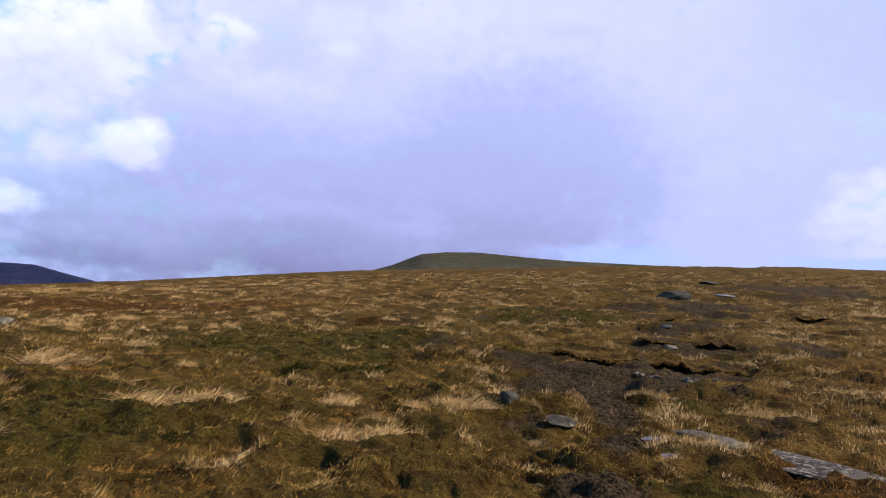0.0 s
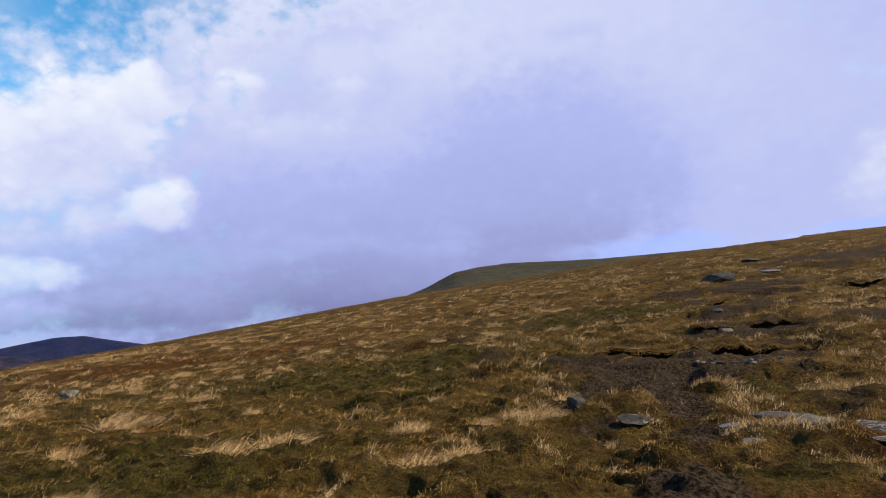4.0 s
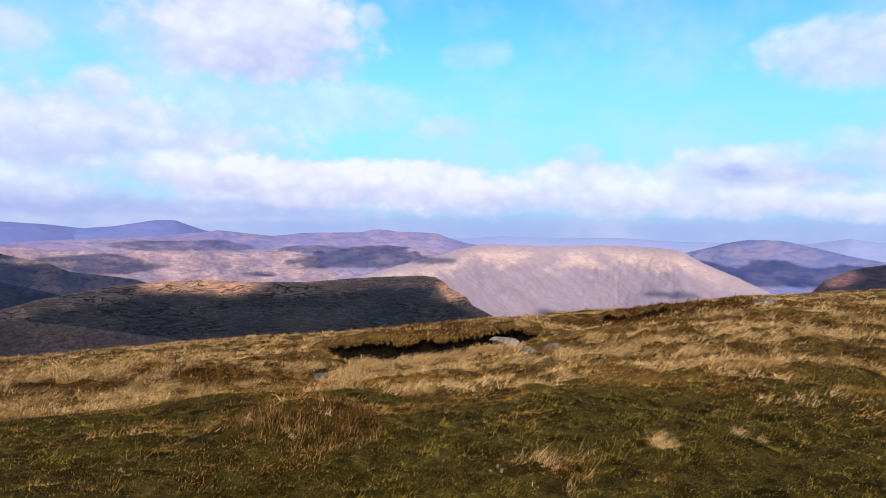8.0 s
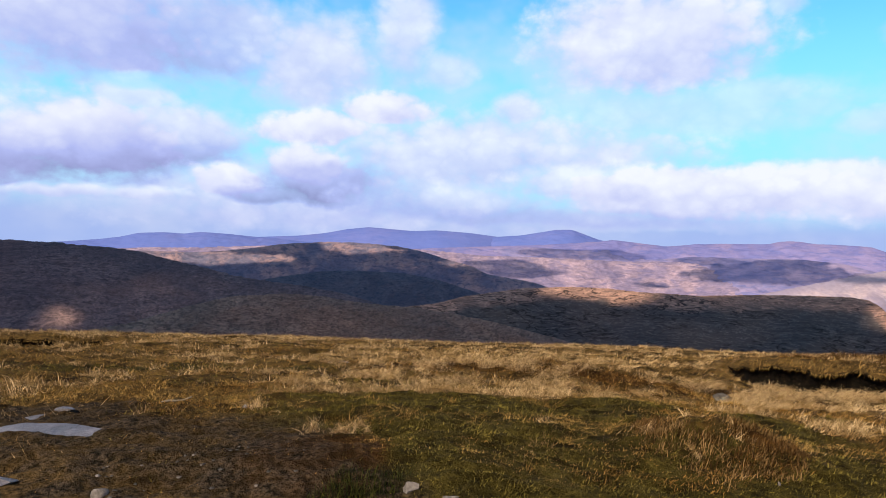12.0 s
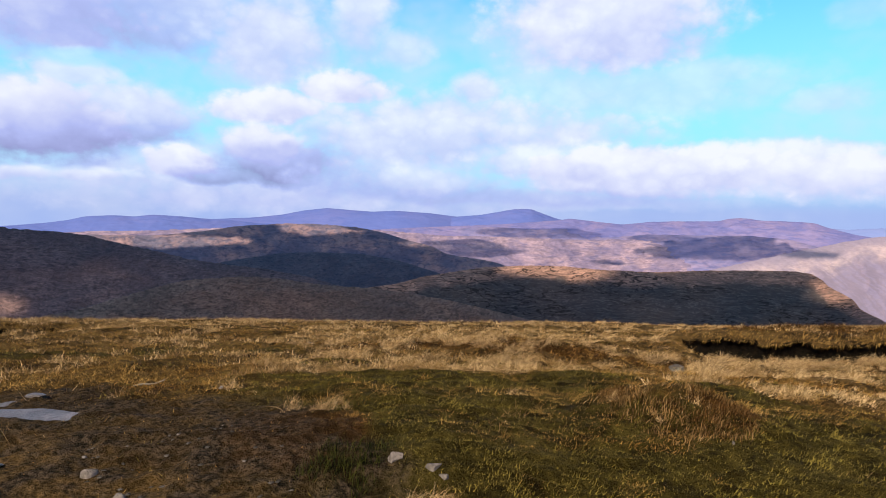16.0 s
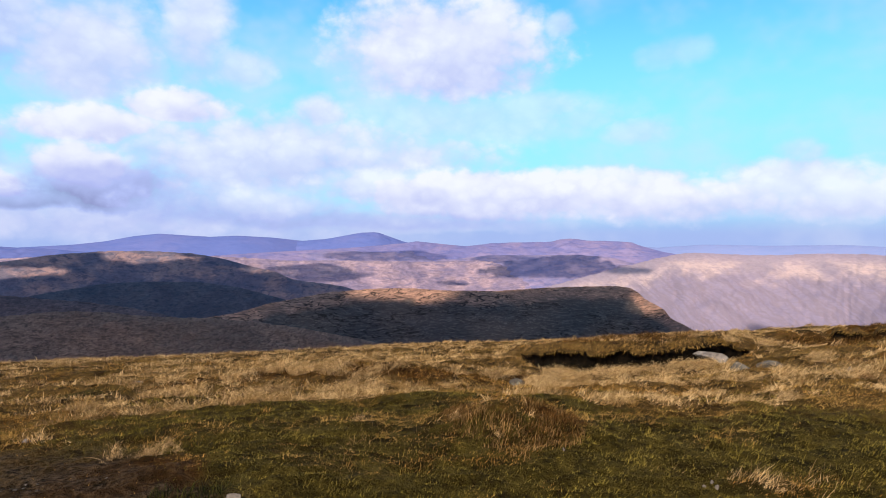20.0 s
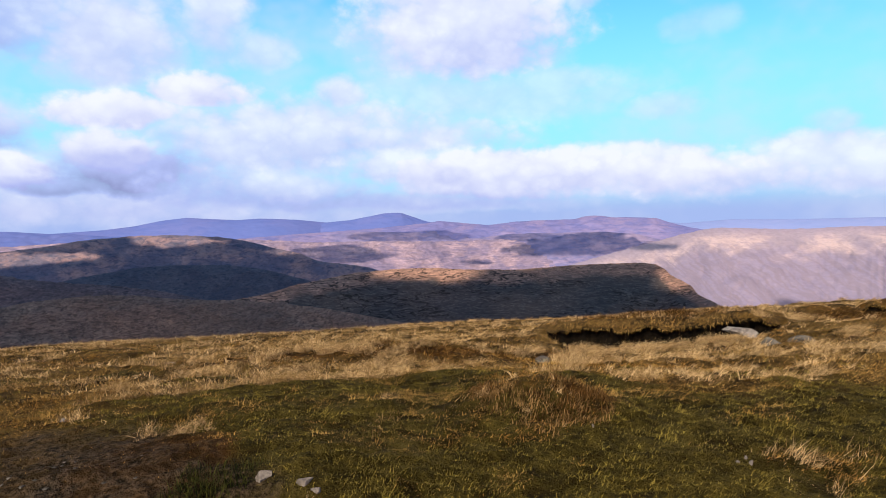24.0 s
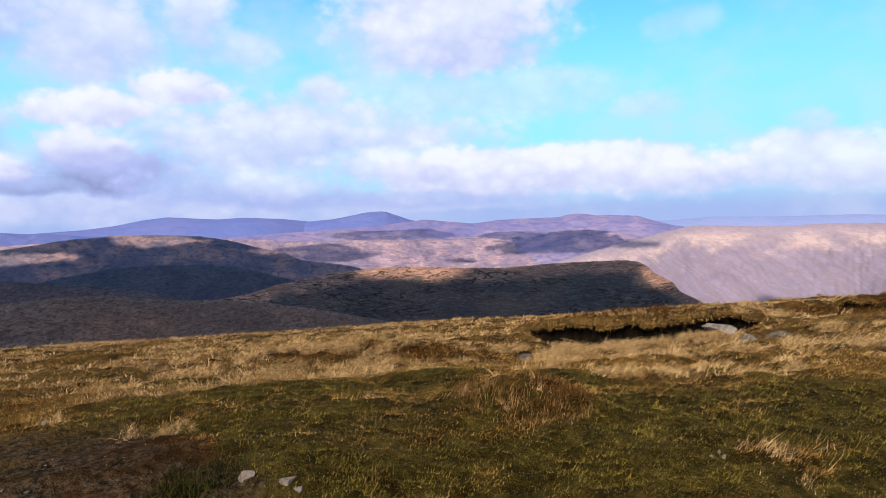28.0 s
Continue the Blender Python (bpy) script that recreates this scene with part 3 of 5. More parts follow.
# where one plant is at home: yaw, distance, half width, half depth
STRAWS = [(98, 11.2, 1.6, 0.7), (93, 11.0, 1.6, 0.9), (88.5, 11.6, 1.2, 0.8), (94, 13.6, 2.6, 1.0), (91, 7.3, 0.9, 0.35), (74, 10.2, 1.8, 0.9), (70.3, 9.2, 1.6, 0.6), (80.5, 12.4, 1.4, 0.8), (61.3, 12.9, 1.8, 0.9), (56, 17.2, 2.4, 1.5), (68, 15, 1.6, 0.9), (71, 12.6, 1.5, 0.6),
          (111, 8.6, 1.6, 0.5), (118.5, 8.0, 1.5, 0.55), (126, 8.2, 1.4, 0.5), (133, 8.0, 1.2, 0.4), (140, 8.6, 1.3, 0.5), (129, 10.3, 1.6, 0.6), (137, 11.5, 2.2, 0.7), (124, 18, 4.0, 1.6), (112, 21, 5.0, 2.0), (137, 17, 4.0, 2.0)]
RUSTS = [(77.5, 14.5, 2.0, 0.8), (69, 17.5, 3.0, 1.0), (76, 11.6, 0.9, 0.4), (84, 15.4, 1.4, 0.5), (127.5, 13.4, 2.0, 1.5), (121, 12.6, 2.6, 1.6), (113, 12.4, 2.6, 1.8), (105, 13.4, 2.2, 2.0), (99.5, 14.6, 1.6, 1.2), (95, 22.5, 4.5, 2.2), (74, 24, 6.0, 2.6), (66, 26, 4.0, 2.5), (141, 4.75, 0.55, 0.6), (139, 4.5, 0.4, 0.4), (108.5, 5.7, 0.95, 0.7), (103, 5.3, 0.35, 0.3),
         (-44, 9.5, 2.6, 2.4), (-52, 16, 4.0, 5.0), (-58, 26, 6.0, 8.0), (-36, 20, 3.0, 3.0), (26, 40, 10, 9), (-36, 6.0, 1.2, 1.2)]
GREENS = [(-11, 34, 5.0, 5.0), (10, 20, 5.0, 4.0), (-24, 12.2, 1.0, 0.8), (-23, 7.2, 1.0, 0.6), (-11, 12.6, 0.7, 0.6), (157, 5.6, 0.45, 0.2), (150, 13, 4.0, 1.2), (60, 6.5, 3.0, 2.0), (30, 9, 3.0, 2.5)]
# low mounds: yaw, distance, half width, height
MOUNDS = [(108, 5.4, 0.66, 0.22), (137, 4.6, 0.7, 0.10), (94, 15.5, 4.2, -0.30), (103, 11.5, 2.5, -0.16), (-2, 8.2, 1.0, 0.16), (-12, 10.5, 0.9, 0.2), (116, 13, 2.6, 0.26), (126, 13.5, 2.2, 0.16), (93, 24.0, 4.5, 0.35), (-3, 21, 2.5, 0.35), (-40, 11.4, 0.9, 0.2), (72, 26, 3, 0.4), (128, 4.0, 0.45, 0.10)]


def hills_and_dips(x, y):
    a, r = polar(x, y)
    near = 1 - smooth(r, 60, 400)
    rough = 0.45 + 0.75 * (1 - smooth(a, -25, 35)) * smooth(a, -110, -80)
    h = (0.10 * fbm(x * 0.35, y * 0.35, 3, 3) + 0.085 * fbm(x * 1.1, y * 1.1, 3, 11) + 0.03 * fbm(x * 4, y * 4, 2, 23)) * rough * (0.3 + 0.7 * smooth(r, 1.5, 8)) * near
    wx, wy = x * 0.82 + y * 0.57, y * 0.82 - x * 0.57      # hummocks lie across the wind
    cushions = 0.5 - np.abs(fbm(wx * 1.5, wy * 0.9, 2, 27)) + 0.5 * (0.5 - np.abs(fbm(wx * 3.6, wy * 2.4, 2, 29)))
    lawn = smooth(a, 20, 60) * (1 - smooth(r, 8, 11))            # the turf is smoother than the moor
    h = h + (0.13 - 0.09 * lawn) * (cushions - 0.3) * (0.7 + 0.3 * rough) * smooth(r, 1.5, 4) * near
    h = h + 0.042 * (0.5 - np.abs(fbm(wx * 7.0, wy * 3.4, 2, 33))) * smooth(r, 1.5, 3) * (1 - smooth(r, 12, 25))
    h = h + 0.35 * fbm(x * 0.07, y * 0.07, 3, 31) * smooth(r, 14, 50) * near
    for az, d, half, tall in MOUNDS:
        mx, my = spot(az, d)
        q = np.hypot(x - mx, y - my) / half * (1 + 0.25 * fbm(x * 1.2, y * 1.2, 2, 5))
        h = h + tall * np.exp(-q * q * 1.3)
    for a0, a1, d, tall, bow in BANKS + STEPS:
        mid, half = (a0 + a1) / 2, (a1 - a0) / 2
        u = (a - mid) / half
        side = 1 - smooth(np.abs(u), 0.7, 1.15)
        edge = d + bow * (u * u - 0.5) + 0.35 * fbm(a * 0.35, r * 0 + d, 3, 41)
        front = smooth(r, edge - 3.2, edge - 0.35) * (1 - smooth(r, edge - 0.12, edge + 0.12))
        behind = smooth(r, edge - 0.12, edge + 0.12) * (1 - smooth(r, edge + 0.5, edge + 4.5))
        h = h + side * tall * (0.35 * behind - 0.72 * front)
    return h


def height(x, y):
    x, y = np.asarray(x, float), np.asarray(y, float)
    a, r = polar(x, y)
    return base_height(a, r) + hills_and_dips(x, y)


def covers(x, y):
    """How much bare peat, pale straw and green turf there is at a place, 0 to 1 each."""
    a, r = polar(x, y)
    n1, n2 = fbm(x * 0.45, y * 0.45, 4, 51), fbm(x * 0.16, y * 0.16, 3, 61)
    peat = np.zeros_like(r)
    for az, d, half, deep in BARE:
        mx, my = spot(az, d)
        ca, sa = math.cos(radians(az)), math.sin(radians(az))
        across, along = (x - mx) * ca + (y - my) * sa, -(x - mx) * sa + (y - my) * ca
        q = np.hypot(across / half, along / deep)
        peat = np.maximum(peat, (0.68 if az > 120 else 1.0) * (1 - smooth(q + 0.45 * n1, 0.4, 1.3)))
    hollow = smooth(fbm(x * 0.8, y * 0.8, 3, 57), 0.55, 0.85) * (1 - smooth(a, -5, 25)) * smooth(r, 4, 7)
    peat = np.maximum(peat, 0.75 * hollow)
    west = smooth(a, 48, 66) * (1 - smooth(a, 172, 178))
    north = smooth(a, -30, 5) * (1 - west)
    east_ = (1 - west) * (1 - north)
    band = smooth(r + 0.9 * n1 + 0.7 * n2 + 1.0 * smooth(a, 112, 96) + 0.8 * smooth(a, 100, 70), 7.2, 9.2)
    far = smooth(r, 17, 24)
    straw = west * band * (0.16 + 0.28 * far) + north * smooth(r, 12, 24) * 0.33 + east_ * smooth(r, 2, 9) * (0.22 + 0.10 * far)
    green = west * (1 - band) * 0.80 * smooth(166 - a, 8, 34) + north * (0.54 - 0.18 * smooth(r, 16, 45)) + west * band * 0.26 + east_ * (0.28 + 0.15 * smooth(-a, 45, 20))
    rust = west * (0.06 + 0.22 * band * (1 - 0.5 * far)) + north * 0.24 + east_ * (0.16 + 0.14 * smooth(-a, 38, 52))
    for rows, how in ((STRAWS, 0), (RUSTS, 1), (GREENS, 2)):
        for az, d, across, deep in rows:
            mx, my = spot(az, d)
            ca, sa = math.cos(radians(az)), math.sin(radians(az))
            q = np.hypot(((x - mx) * ca + (y - my) * sa) / across, (-(x - mx) * sa + (y - my) * ca) / deep)
            m = 0.44 * (1 - smooth(q + 0.5 * n1, 0.45, 1.25))
            straw, rust, green = straw + m * (how == 0) - 0.5 * m * (how != 0), rust + m * (how == 1) - 0.4 * m * (how != 1), green + m * (how == 2) - 0.4 * m * (how != 2)
    return np.clip(peat, 0, 1), np.clip(straw, 0, 1), np.clip(green, 0, 1), np.clip(rust, 0, 1)


def kinds(x, y, straw, green, rust, rng):
    """Which plant holds each spot: 0 sedge, 1 straw, 2 turf, 3 rusty sedge. Plants of a kind keep together in clumps of a hand to a pace."""
    def field(v, seed):
        return v + 0.40 * fbm(x * 0.9, y * 0.9, 2, seed) + 0.42 * fbm(x * 2.6, y * 2.6, 2, seed + 5) + rng.normal(0, 0.09, len(x))
    return np.argmax(np.stack([field(0.36 + 0 * x, 201), field(straw, 211), field(green, 221), field(rust, 231)]), 0)


def mesh_from(name, verts, quads, mat, uv=None, smooth_on=True):
    me = bpy.data.meshes.new(name)
    verts, quads = np.asarray(verts, np.float32), np.asarray(quads, np.int32)
    me.vertices.add(len(verts))
    me.vertices.foreach_set("co", verts.ravel())
    k = quads.shape[1]
    me.loops.add(quads.size)
    me.loops.foreach_set("vertex_index", quads.ravel())
    me.polygons.add(len(quads))
    me.polygons.foreach_set("loop_start", np.arange(0, quads.size, k, dtype=np.int32))
    me.polygons.foreach_set("use_smooth", np.full(len(quads), smooth_on))
    me.update(calc_edges=True)
    me.materials.append(mat)
    return me


def grid_quads(rows, cols, closed=False):
    i, j = np.meshgrid(np.arange(rows - 1), np.arange(cols if closed else cols - 1), indexing="ij")
    k = (j + 1) % cols
    return np.stack([i * cols + j, i * cols + k, (i + 1) * cols + k, (i + 1) * cols + j], -1).reshape(-1, 4)


def build_ground():
    angles = np.concatenate([np.arange(-84, 168, 0.34), np.arange(168, 276, 2.4)])
    angles = (angles + 180) % 360 - 180
    rings = [0.0, 0.5]
    while rings[-1] < 120:
        rings.append(rings[-1] * 1.013)
    while rings[-1] < 4700:
        rings.append(rings[-1] * 1.07)
    rings = np.array(rings)
    A, Rr = np.meshgrid(angles, rings)
    x, y = spot(A, Rr)
    z = height(x, y)
    verts = np.stack([x, y, z], -1).reshape(-1, 3)
    me = mesh_from("ground", verts, grid_quads(len(rings), len(angles), True), GROUND)
    peat, straw, green, rust = covers(x.ravel(), y.ravel())
    layer = me.color_attributes.new("cover", "FLOAT_COLOR", "POINT")
    layer.data.foreach_set("color", np.stack([peat, straw, green, rust], -1).astype(np.float32).ravel())
    return tagged(new("ground", me), "rough hilltop moorland with turf, sedge and bare peat", "ground", kind="structure")


ground = build_ground()

# ---- far hills ----


def hill(name, outline, away, deep, base, mat, label, rugged=0.004, gully=0.0, seed=1, steep=1.5, sunlit=None, shaded=()):
    """A hill whose skyline stands at the given heights (yaw, degrees), away metres off, with its near slope falling to
    base.
    An added cloud sheet, out of view above, keeps the sun off it: all but the sunlit places, or the shaded places alone
    (yaw, height, half width, half height in degrees)."""
    ks = np.array(sorted(outline), float)
    az = np.arange(ks[0, 0], ks[-1, 0] + 0.01, 0.12 if away < 3000 else 0.16)
    top = np.tan(np.radians(np.interp(az, ks[:, 0], ks[:, 1])))
    pad = np.pad(top, 4, "edge")
    top = np.convolve(pad, np.hanning(7) / np.hanning(7).sum(), "same")[4:-4]
    u = np.concatenate([np.linspace(1, 0, 70) ** 1.35, -np.linspace(0.05, 1, 10)])
    A, U = np.meshgrid(az, u)
    T = np.meshgrid(top, u)[0]
    reach = away + 0.06 * away * fbm(A * 0.05, A * 0 + seed, 2, seed)
    r = reach - deep * np.where(U > 0, U, U * 0.6)
    low = (base - EYE) / (away - deep)
    t = T - np.where(U > 0, np.maximum(T - low, 0.004) * np.abs(U) ** steep, 0.02 * np.abs(U))
    x, y = spot(A, r)
    s = 14.0 / deep
    n = fbm(x * s, y * s, 5, seed + 7, 0.55)
    furrow = np.abs(fbm(A * 0.8 + 3.0 * U + 1.2 * n, U * 2.2, 4, seed + 13, 0.6))
    t = t + (rugged * n - gully * np.clip(0.25 - furrow, 0, 1)) * smooth(np.abs(U), 0.0, 0.15) + 0.12 * rugged * fbm(A * 2.5, A * 0 + 3, 3, seed + 3) * (1 - smooth(np.abs(U), 0.0, 0.2))
    z = EYE + r * t
    me = mesh_from(name, np.stack([x, y, z], -1).reshape(-1, 3), grid_quads(len(u), len(az)), mat)
    lie = me.attributes.new("slope", "FLOAT_VECTOR", "POINT")
    lie.data.foreach_set("vector", np.stack([-np.radians(A) * away, r * t, np.clip(1 - (T - t) / 0.075, 0, 1)], -1).astype(np.float32).ravel())
    if sunlit is not None or shaded:
        high_ = np.degrees(np.arctan(t))
        edge = 0.35 * fbm(A * 0.35 + seed, high_ * 1.5, 3, seed + 51)
        inside = np.zeros(A.shape, bool)
        for a0, e0, wide, tall in (sunlit if sunlit is not None else shaded):
            inside |= np.hypot((A - a0) / wide, (high_ - e0) / tall) + edge < 1.0
        shade_cloud_over(np.stack([x, y, z], -1).reshape(-1, 3), grid_quads(len(u), len(az)), ((~inside if sunlit is not None else inside) & (U >= 0)).ravel(), VEIL if away > 3000 or away < 500 else THIN_VAPOUR if shaded else VAPOUR)
    return tagged(new(name, me), label, "hill", kind="structure")


def vapour(name, clear):
    """Cloud that lets a share of the sunlight through."""
    m, k, b = material(name, 1.0)
    b.inputs["Base Color"].default_value = (0.8, 0.8, 0.82, 1)
    b.inputs["Specular IOR Level"].default_value = 0.0
    both = k.n("ShaderNodeMixShader")
    k.put(k.ramp(k.noise(k.n("ShaderNodeTexCoord").outputs["Object"], 0.012, 4.0, 0.6), 0.3, 0.7, clear - 0.12, clear + 0.12), both.inputs[0])
    k.put(b.outputs[0], both.inputs[1])
    k.put(k.n("ShaderNodeBsdfTransparent").outputs[0], both.inputs[2])
    out = [q for q in k.t.nodes if q.bl_idname == "ShaderNodeOutputMaterial"][0]
    k.put(both.outputs[0], out.inputs[0])
    return m


# thinner sheets weaken the shade, as haze would on far hills
VAPOUR, THIN_VAPOUR = vapour("cloud_vapour", 0.24), vapour("thin_cloud_vapour", 0.52)
VEIL = vapour("cloud_veil", 0.66)


def shade_cloud_over(land, quads, dim, mat):
    """An unseen cloud sheet added high up towards the sun, cut to the outline of the land it is to shade."""
    quads = quads[dim[quads].sum(1) >= 3]
    if not len(quads):
        return
    s = toward(SUN_YAW, SUN_HEIGHT)
    top = 1300.0 + 25.0 * fbm(land[:, 0] * 0.01, land[:, 1] * 0.01, 3, 5)
    run = (top - land[:, 2]) / s.z
    used, quads = np.unique(quads, return_inverse=True)
    verts = (land + np.array(s)[None] * run[:, None])[used]
    me = mesh_from("cloud", verts, quads.reshape(-1, 4), mat)
    ob = tagged(new("cloud", me), "cloud sheet added out of view overhead to shade a hill", "cloud", "clouds overhead", "structure")
    thick_ = ob.modifiers.new("thickness", "SOLIDIFY")
    thick_.thickness, thick_.offset = 8.0, -1.0


# cloud shade is painted in: dark flank below a paler, sunlit crest
SPUR = moor("shade_darkened_heather_moor", 850, (0.175, 0.105, 0.085), (0.245, 0.142, 0.110), (0.056, 0.046, 0.046), (0.064, 0.053, 0.053), speck=0.35, lumps=0.3, hags=0.9, patch=80, low_at=(0.82, 0.64), lie=0.5)
HEATH = moor("dark_heather_hill", 1150, (0.125, 0.084, 0.086), (0.180, 0.118, 0.114), (0.078, 0.057, 0.064), speck=0.5, lumps=0.6, hags=0.35, lie=0.7)
BROWN = moor("brown_hillside", 450, (0.200, 0.118, 0.088), (0.285, 0.166, 0.120), (0.110, 0.068, 0.055), speck=0.55, lumps=0.8, hags=0.35, lie=0.75)
# bluish haze painted into DUSK and SLATE; SLATE's pale drifts imitate sunlit patches
DUSK = moor("hazed_purple_brown_hillside", 1150, (0.082, 0.072, 0.090), (0.116, 0.098, 0.112), (0.055, 0.054, 0.076), speck=0.35, lumps=0.3, hags=0.2, lie=0.7)
SLATE = moor("slate_hazed_hillside", 2150, (0.115, 0.100, 0.140), (0.245, 0.160, 0.165), (0.056, 0.062, 0.104), speck=0.3, lumps=0.25, patch=70, lie=0.7)
# lilac at foot and crest is painted haze; gully streaks are painted shade
PALE = moor("hazed_pale_grass_slope", 2050, (0.245, 0.200, 0.250), (0.38, 0.288, 0.298), (0.225, 0.180, 0.235), (0.190, 0.160, 0.235), speck=0.22, lumps=0.12, gullies=0.6, patch=110, crest=(0.225, 0.185, 0.250), lie=0.6)
# haze is painted into these base colours; VALLEY's dark patches imitate cloud shadow
VALLEY = moor("hazed_valley_moor", 2800, (0.178, 0.140, 0.210), (0.285, 0.205, 0.250), (0.120, 0.104, 0.185), speck=0.3, lumps=0.2, patch=45, hags=0.25)
RIDGE = moor("violet_hazed_moor", 3200, (0.150, 0.135, 0.250), (0.225, 0.178, 0.275), (0.110, 0.112, 0.240), speck=0.2, lumps=0.15, patch=60)
LILAC = moor("lilac_hazed_moor", 3500, (0.135, 0.130, 0.285), (0.185, 0.155, 0.285), (0.100, 0.108, 0.265), speck=0.15, lumps=0.12, patch=60)
HAZE = moor("haze_blue_far_hills", 4300, (0.084, 0.112, 0.300), (0.098, 0.118, 0.300), (0.075, 0.104, 0.292), speck=0.0, lumps=0.04)
MISTY = moor("haze_pale_blue_hills", 4500, (0.165, 0.205, 0.400), (0.175, 0.210, 0.400), (0.155, 0.200, 0.395), speck=0.0, lumps=0.02)
INDIGO = moor("indigo_hazed_hillside", 2900, (0.090, 0.110, 0.260), (0.150, 0.140, 0.265), (0.074, 0.096, 0.250), speck=0.12, lumps=0.12, patch=70)
# MAUVE and WESTERN also hold the haze's bluish tint in their colours
MAUVE = moor("mauve_hazed_hillside", 1300, (0.116, 0.072, 0.087), (0.209, 0.111, 0.106), (0.077, 0.053, 0.076), speck=0.35, lumps=0.35, hags=0.3, patch=80, lie=0.6)
WESTERN = moor("hazed_dark_slate_hump", 1700, (0.081, 0.066, 0.116), (0.114, 0.084, 0.128), (0.061, 0.052, 0.099), speck=0.25, lie=0.6)
OLIVE = moor("olive_summit", 900, (0.034, 0.031, 0.020), (0.050, 0.044, 0.026), (0.024, 0.022, 0.015), speck=0.3)

hill("hill", [(6.3, 2.4), (4.3, 3.05), (3, 3.65), (1.7, 4.2), (-0.6, 4.5), (-3.2, 4.62), (-5.1, 4.55), (-8.2, 4.37), (-12, 4.23), (-16.7, 4.16), (-21, 4.1), (-26, 3.9), (-35, 3.4), (9, 1.4)], 900, 500, 10, OLIVE,
     "dark rounded summit rising behind the moor", 0.0015, seed=3)
hill("hill", [(170, -8.9), (160, -8.7), (155, -8.4), (152.2, -7.9), (150.2, -7.32), (148.1, -6.7), (146, -6.15), (144.2, -5.85), (141.4, -5.69), (139.1, -5.66), (136.6, -5.87), (134.7, -6.18), (131.6, -6.54), (128.5, -6.7), (122, -7.6), (112, -9.6)], 450, 200, -150, BROWN,
     "brown rounded knoll below the moor's edge", 0.005, 0.002, 5, sunlit=())
hill("hill", [(186, -2), (175, -1.4), (161, -1.35), (157.7, -1.6), (156, -1.7), (154.1, -1.82), (152.2, -2.08), (150.2, -2.62), (148.1, -3.18), (146.4, -3.57), (144.6, -4.05), (142.6, -4.4), (138, -5.0), (134, -5.8), (128, -7.5)], 1150, 750, -200, HEATH,
     "broad dark heather hill across the valley", 0.006, 0.003, 9, 1.2, sunlit=[(158.0, -7.5, 1.5, 0.5)])
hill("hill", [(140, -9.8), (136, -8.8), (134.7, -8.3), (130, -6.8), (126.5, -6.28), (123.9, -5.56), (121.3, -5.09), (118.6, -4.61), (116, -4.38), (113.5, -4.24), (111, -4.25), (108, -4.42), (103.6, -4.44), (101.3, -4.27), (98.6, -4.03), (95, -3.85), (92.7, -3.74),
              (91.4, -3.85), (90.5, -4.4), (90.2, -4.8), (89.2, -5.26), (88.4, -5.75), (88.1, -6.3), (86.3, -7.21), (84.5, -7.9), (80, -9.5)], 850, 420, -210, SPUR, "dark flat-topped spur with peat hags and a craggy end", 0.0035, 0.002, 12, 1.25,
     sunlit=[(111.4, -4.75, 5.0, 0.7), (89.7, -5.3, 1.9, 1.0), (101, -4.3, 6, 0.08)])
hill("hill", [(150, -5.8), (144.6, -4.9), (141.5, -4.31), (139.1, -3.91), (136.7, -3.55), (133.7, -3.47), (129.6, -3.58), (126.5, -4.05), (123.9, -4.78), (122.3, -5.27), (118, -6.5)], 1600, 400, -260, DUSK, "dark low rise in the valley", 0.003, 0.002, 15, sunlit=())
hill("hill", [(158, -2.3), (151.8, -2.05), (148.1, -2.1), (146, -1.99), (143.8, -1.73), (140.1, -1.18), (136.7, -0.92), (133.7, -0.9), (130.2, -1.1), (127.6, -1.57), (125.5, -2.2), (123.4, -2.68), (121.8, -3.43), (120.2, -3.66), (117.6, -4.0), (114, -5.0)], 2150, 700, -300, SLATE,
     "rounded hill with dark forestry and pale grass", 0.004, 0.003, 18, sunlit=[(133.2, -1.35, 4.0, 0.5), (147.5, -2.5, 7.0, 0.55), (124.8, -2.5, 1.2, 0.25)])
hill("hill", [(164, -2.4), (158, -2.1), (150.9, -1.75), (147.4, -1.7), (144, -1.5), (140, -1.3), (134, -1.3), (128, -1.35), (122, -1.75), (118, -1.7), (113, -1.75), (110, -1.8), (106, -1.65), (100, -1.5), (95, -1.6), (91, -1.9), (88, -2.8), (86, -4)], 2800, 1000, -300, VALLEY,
     "hazy valley moor with pale and darker patches", 0.004, 0.002, 21, shaded=[(97.6, -2.55, 6.8, 0.85), (119.8, -2.9, 4.6, 0.75), (107.2, -3.85, 2.0, 0.25), (92, -2.4, 3.2, 0.4)])
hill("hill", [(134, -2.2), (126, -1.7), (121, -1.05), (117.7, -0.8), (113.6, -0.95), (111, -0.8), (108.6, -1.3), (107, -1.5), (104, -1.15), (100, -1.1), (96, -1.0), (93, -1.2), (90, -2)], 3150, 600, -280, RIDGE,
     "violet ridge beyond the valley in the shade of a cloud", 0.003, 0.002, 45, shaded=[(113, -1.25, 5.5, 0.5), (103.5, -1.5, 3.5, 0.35)])
